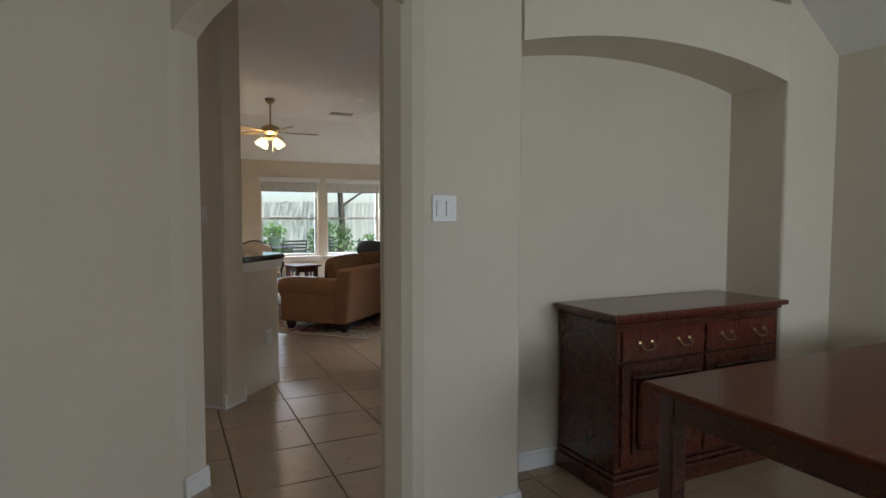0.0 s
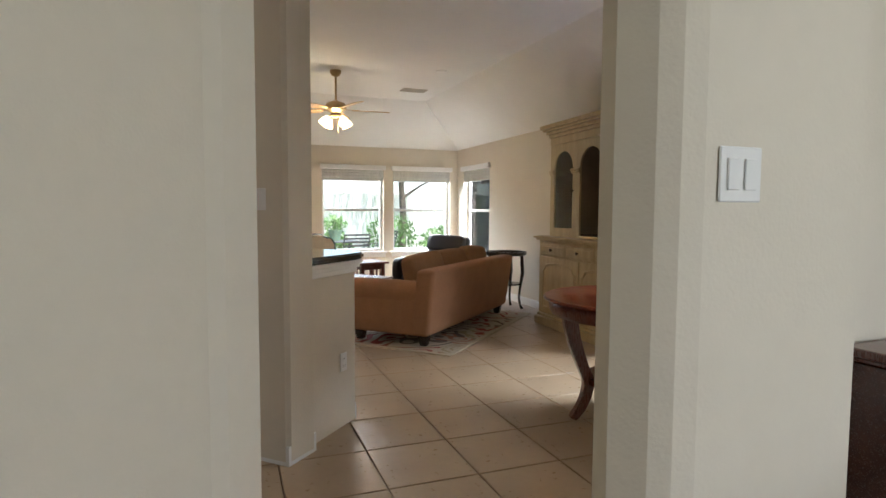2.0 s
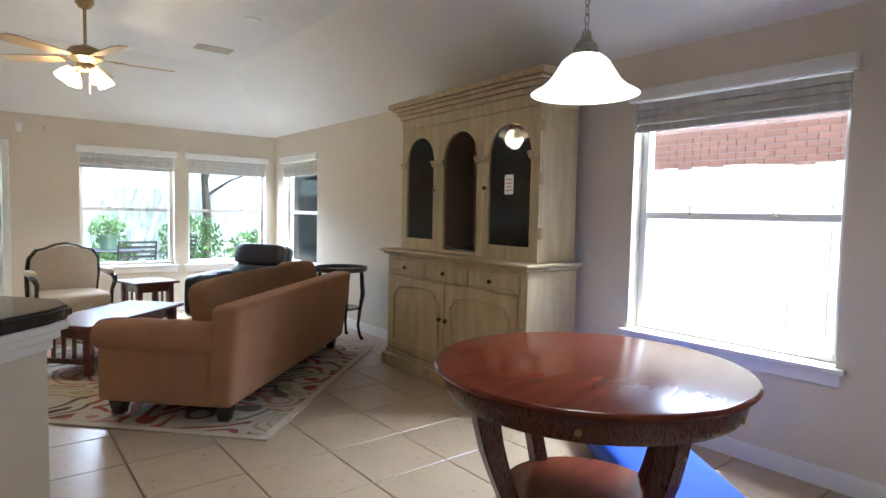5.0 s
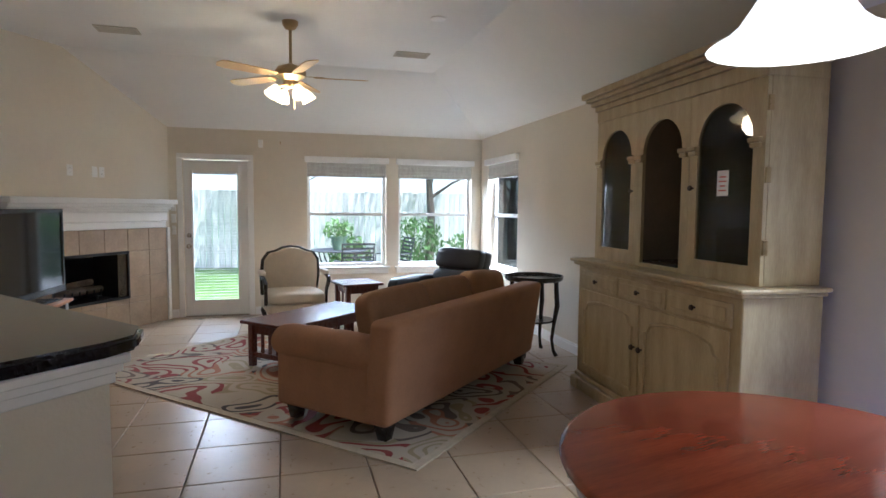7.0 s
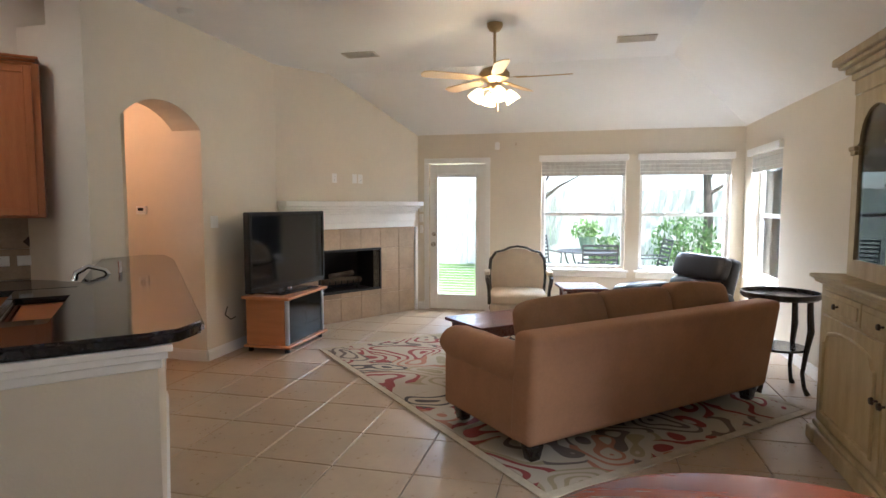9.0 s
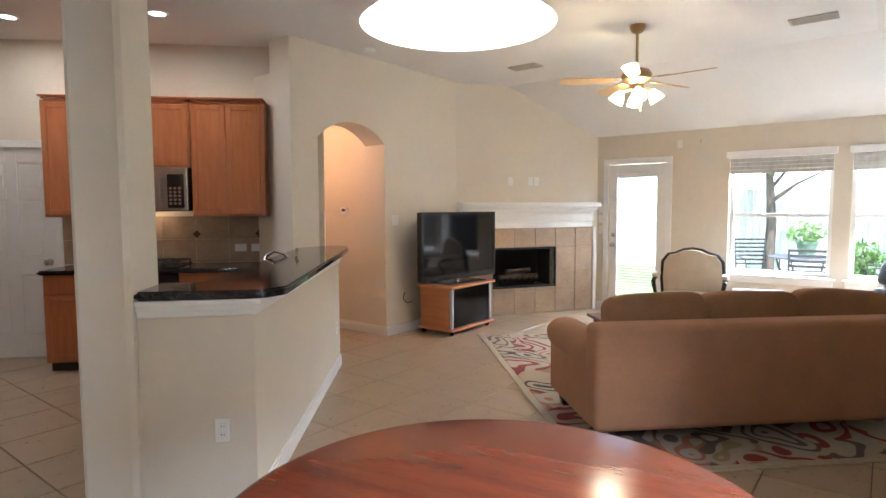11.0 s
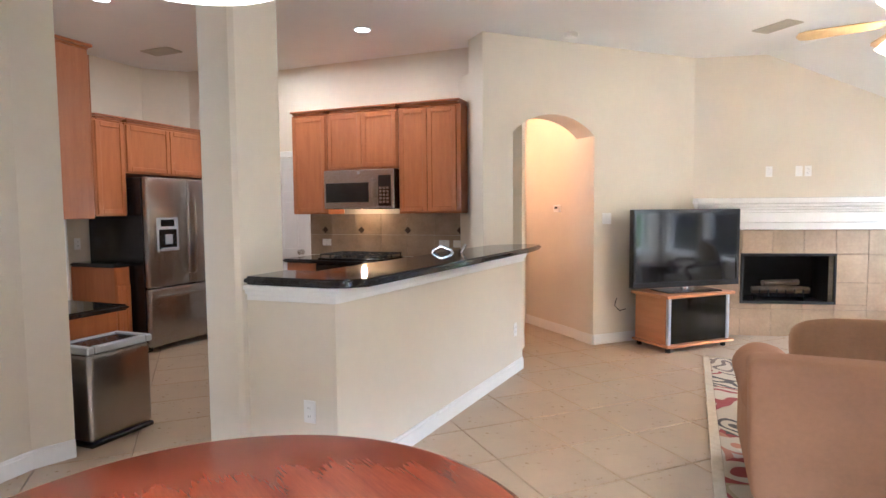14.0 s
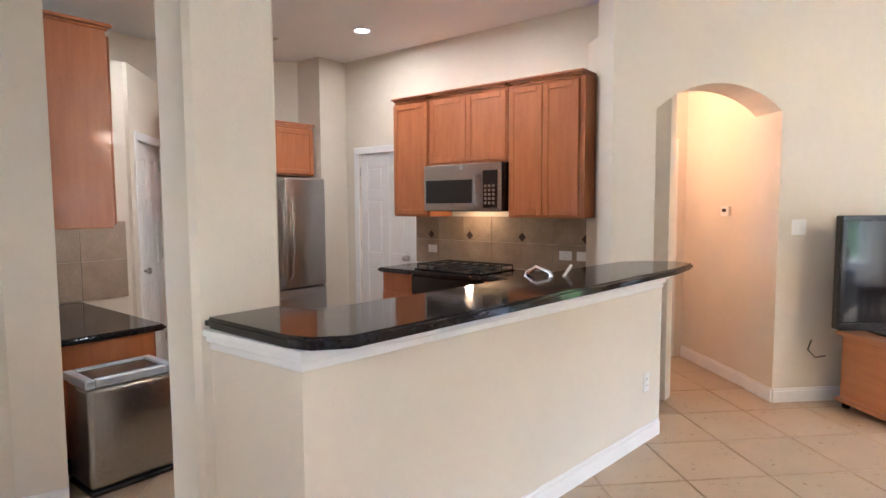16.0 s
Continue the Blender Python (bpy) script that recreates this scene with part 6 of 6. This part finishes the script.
def shrub(x, y, r, label):
    th = thing("shrub", label, "shrub", pose(x, y, -0.16))
    bm = bmesh.new()
    for k in range(7):
        a = k * 0.9
        tube(bm, [(0, 0, 0), (r * 0.4 * math.cos(a), r * 0.4 * math.sin(a), r * 0.9), (r * 0.6 * math.cos(a), r * 0.6 * math.sin(a), r * 1.3)], [0.015, 0.01, 0.005], 5)
    part("stems", bm, BARK, th)
    bm = bmesh.new()
    foliage(bm, (0, 0, r * 0.95), r, 900, 0.07, 0.95)
    part("leaves", bm, LEAF, th)


tree(5.4, 18.0, 4.6, 1.7, "leafy green tree beside the garden fence")
tree(1.6, 18.4, 4.2, 1.4, "thin leafy tree at the back of the garden")
tree(-2.2, 17.8, 4.8, 1.6, "leafy green tree at the back of the garden")
shrub(4.75, 16.8, 0.75, "bright green shrub behind the patio")
shrub(5.6, 15.2, 0.6, "bright green shrub beside the patio")
shrub(3.3, 17.2, 0.5, "small green shrub behind the patio")

pt = thing("patio_table", "round black iron patio table on the slab", "patio table", pose(2.75, 14.0, -0.07))
bm = bmesh.new()
lathe(bm, [(0.001, 0.74), (0.50, 0.74), (0.51, 0.75), (0.50, 0.76), (0.001, 0.76)], 36)
part("tabletop", bm, IRON, pt, "", True)
for k in range(4):
    a = k * math.pi / 2 + 0.6
    bm = bmesh.new()
    tube(bm, [(r * math.cos(a), r * math.sin(a), z) for r, z in ((0.44, 0.739), (0.40, 0.60), (0.26, 0.40), (0.32, 0.18), (0.45, 0.001))], 0.014, 7)
    part("leg", bm, IRON, pt, "", True)
pp = thing("potted_plant", "green potted plant on the patio table", "potted plant", pose(2.75, 14.0, 0.69))
bm = bmesh.new()
lathe(bm, [(0.001, 0.001), (0.10, 0.001), (0.14, 0.20), (0.155, 0.20), (0.155, 0.235), (0.13, 0.235), (0.12, 0.19), (0.001, 0.19)], 22)
part("pot", bm, mat("terracotta", (0.10, 0.15, 0.10), 0.8, var=0.1), pp, "", True)
bm = bmesh.new()
foliage(bm, (0, 0, 0.36), 0.27, 220, 0.055, 0.7)
part("leaves", bm, LEAF, pp)


def patio_chair(m):
    th = thing("patio_chair", "black iron patio chair with a slatted back", "patio chair", m, "patio chairs")
    bm = bmesh.new()
    box(bm, -0.25, 0.25, -0.25, 0.25, 0.41, 0.43, 0.006)
    part("seat", bm, IRON, th)
    for s in (-1, 1):
        bm = bmesh.new()
        tube(bm, [(s * 0.25, -0.25, 0.001), (s * 0.25, -0.24, 0.42), (s * 0.27, -0.22, 0.64), (s * 0.27, 0.22, 0.66), (s * 0.25, 0.27, 0.66)], 0.013, 7)
        part("arm", bm, IRON, th, "", True)
        bm = bmesh.new()
        tube(bm, [(s * 0.25, 0.30, 0.001), (s * 0.25, 0.24, 0.42), (s * 0.25, 0.36, 0.95)], 0.013, 7)
        part("back_post", bm, IRON, th, "", True)
    for k in range(7):
        z = 0.50 + 0.07 * k
        boxpart("slat", (-0.245, 0.245, 0.255 + 0.0155 * k, 0.27 + 0.0155 * k, z, z + 0.035), IRON, th, 0)


patio_chair(pose(3.75, 14.3, -0.07, 0, 0, 100 + 180))
patio_chair(pose(1.95, 14.9, -0.07, 0, 0, 30))
patio_chair(pose(2.9, 13.0, -0.07, 0, 0, 185))

# ---- pieces: tiles and bricks ----


def tile_mesh(name, w, h, t, material, bev=0.003):
    bm = bmesh.new()
    box(bm, -w / 2, w / 2, -h / 2, h / 2, 0, t)
    top = [e for e in bm.edges if all(v.co.z > t - 1e-6 for v in e.verts)]
    bmesh.ops.bevel(bm, geom=top, offset=bev, segments=1, affect="EDGES")
    return finish(name, bm, material)


PITCH = 0.478
floor_ob = bpy.data.objects["floor"]
tile_me = tile_mesh("tile", PITCH - 0.007, PITCH - 0.007, 0.0115, TILE)
singles, rest = 0, bmesh.new()
for i in range(-12, 8):
    for j in range(-19, 12):
        x, y = 1.78 + PITCH * (i + 0.5), 7.27 + PITCH * (j + 0.5)
        if not (-3.9 < x < 4.75 and -2.3 < y < 11.85):
            continue
        near = (x > -0.9 and 3.0 < y < 11.6) or (0 < x < 2.6 and 1.0 < y <= 3.0) or (x > -2.6 and 4.2 < y < 7.6)
        if near and singles < 300:
            o = new("tile", tile_me)
            o.parent = floor_ob
            o.matrix_basis = Matrix.Translation((x, y, -0.0115)) @ Matrix.Rotation(random.choice((0, math.pi / 2, math.pi)), 4, "Z")
            singles += 1
        else:
            box(rest, x - PITCH / 2 + 0.0035, x + PITCH / 2 - 0.0035, y - PITCH / 2 + 0.0035, y + PITCH / 2 - 0.0035, -0.0115, 0)
o = part("tile_field", rest, TILE, floor_ob)
tagged(o, kind="stuff")

# fireplace tiles
FT = 0.315
for i in range(-1, 8):
    for j in range(4):
        x0, x1 = 0.02 + i * FT + 0.17, 0.02 + (i + 1) * FT + 0.17
        z0, z1 = 0.0 + j * 0.30, min(1.168, 0.30 * (j + 1))
        x0, x1 = max(0.02, x0), min(FL - 0.131, x1)
        if x1 - x0 < 0.03:
            continue
        cells = [(x0, x1, z0, z1)]
        out = []
        for c in cells:
            if c[1] <= FBOX[0] or c[0] >= FBOX[1] or c[3] <= FBOX[2] or c[2] >= FBOX[3]:
                out.append(c)
            else:
                if c[2] < FBOX[2]:
                    out.append((c[0], c[1], c[2], FBOX[2]))
                if c[3] > FBOX[3]:
                    out.append((c[0], c[1], FBOX[3], c[3]))
                if c[0] < FBOX[0]:
                    out.append((c[0], FBOX[0], max(c[2], FBOX[2]), min(c[3], FBOX[3])))
                if c[1] > FBOX[1]:
                    out.append((FBOX[1], c[1], max(c[2], FBOX[2]), min(c[3], FBOX[3])))
        for a, b, lo, hi in out:
            if b - a > 0.01 and hi - lo > 0.01:
                bm = bmesh.new()
                box(bm, a + 0.002, b - 0.002, TE - 0.0118, TE, lo + 0.002, hi - 0.002, 0.002)
                part("tile", bm, FTILE, surround)

# backsplash tiles with dark diamonds
bs = thing("backsplash", "tan stone tile backsplash with dark diamond insets", "backsplash", KW)
for i in range(7):
    for j in range(2):
        a, b = -2.27 + 0.315 * i, min(-0.06, -2.27 + 0.315 * (i + 1))
        z0 = 0.917 + j * 0.2315
        if b - a > 0.02:
            bm = bmesh.new()
            box(bm, a + 0.0015, b - 0.0015, -0.010, -0.001, z0 + 0.0015, z0 + 0.230, 0.002)
            part("tile", bm, BTILE, bs)
for u in (2.04, 1.57, 1.00, 0.40):
    bm = bmesh.new()
    box(bm, -0.028, 0.028, -0.013, -0.0102, -0.028, 0.028, 0.002, 1, pose(-u, 0, 1.20) @ pose(0, 0, 0, 0, 45, 0))
    part("diamond_inset", bm, DIAMOND, bs)
ds2 = thing("desk_backsplash", "tan stone tile backsplash beside the desk", "backsplash", KM @ pose(3.22, 0, 0, 0, 0, -90))
for i in range(3):
    for j in range(2):
        a = -3.395 + 0.335 * i
        bm = bmesh.new()
        box(bm, a + 0.0015, a + 0.3335, -0.010, -0.001, 0.772 + j * 0.30, 1.07 + j * 0.30, 0.002)
        part("tile", bm, BTILE, ds2)
bm = bmesh.new()
box(bm, -0.03, 0.03, -0.013, -0.0102, -0.03, 0.03, 0.002, 1, pose(-3.06, 0, 1.07) @ pose(0, 0, 0, 0, 45, 0))
part("diamond_inset", bm, DIAMOND, ds2)

# bricks of the neighbouring wall, those seen through the breakfast window one by one
brick_me = None
bm = bmesh.new()
box(bm, 0, 0.014, 0.004, 0.211, 0.004, 0.071)
brick_me = finish("brick", bm, BRICK)
nb = 0
for j in range(14, 40):
    for i in range(12):
        if nb >= 300:
            break
        o = new("brick", brick_me)
        o.parent = nwall
        o.matrix_basis = Matrix.Translation((-0.002, 4.3 + 0.215 * (i + 0.5 * (j % 2)), -0.16 + 0.075 * j))
        nb += 1
rest = []
faces = []
for j in range(0, 40):
    for i in range(-38, 32):
        y = 4.3 + 0.215 * (i + 0.5 * (j % 2))
        if (14 <= j and 0 <= i < 12 and (j - 14) * 12 + i < 300) or y > 10.7 or (2.65 < y < 4.12 and 0.7 < -0.16 + 0.075 * j < 2.13):
            continue
        z = -0.16 + 0.075 * j
        k = len(rest)
        for x in (0.012, -0.002):
            rest += [(x, y + 0.004, z + 0.004), (x, y + 0.211, z + 0.004), (x, y + 0.211, z + 0.071), (x, y + 0.004, z + 0.071)]
        faces += [(k + 4, k + 5, k + 6, k + 7)] + [(k + q, k + (q + 1) % 4, k + 4 + (q + 1) % 4, k + 4 + q) for q in range(4)]
me = bpy.data.meshes.new("brick_field")
me.from_pydata(rest, [], faces)
me.materials.append(BRICK)
o = new("brick_field", me)
o.parent = nwall
tagged(o, kind="stuff")
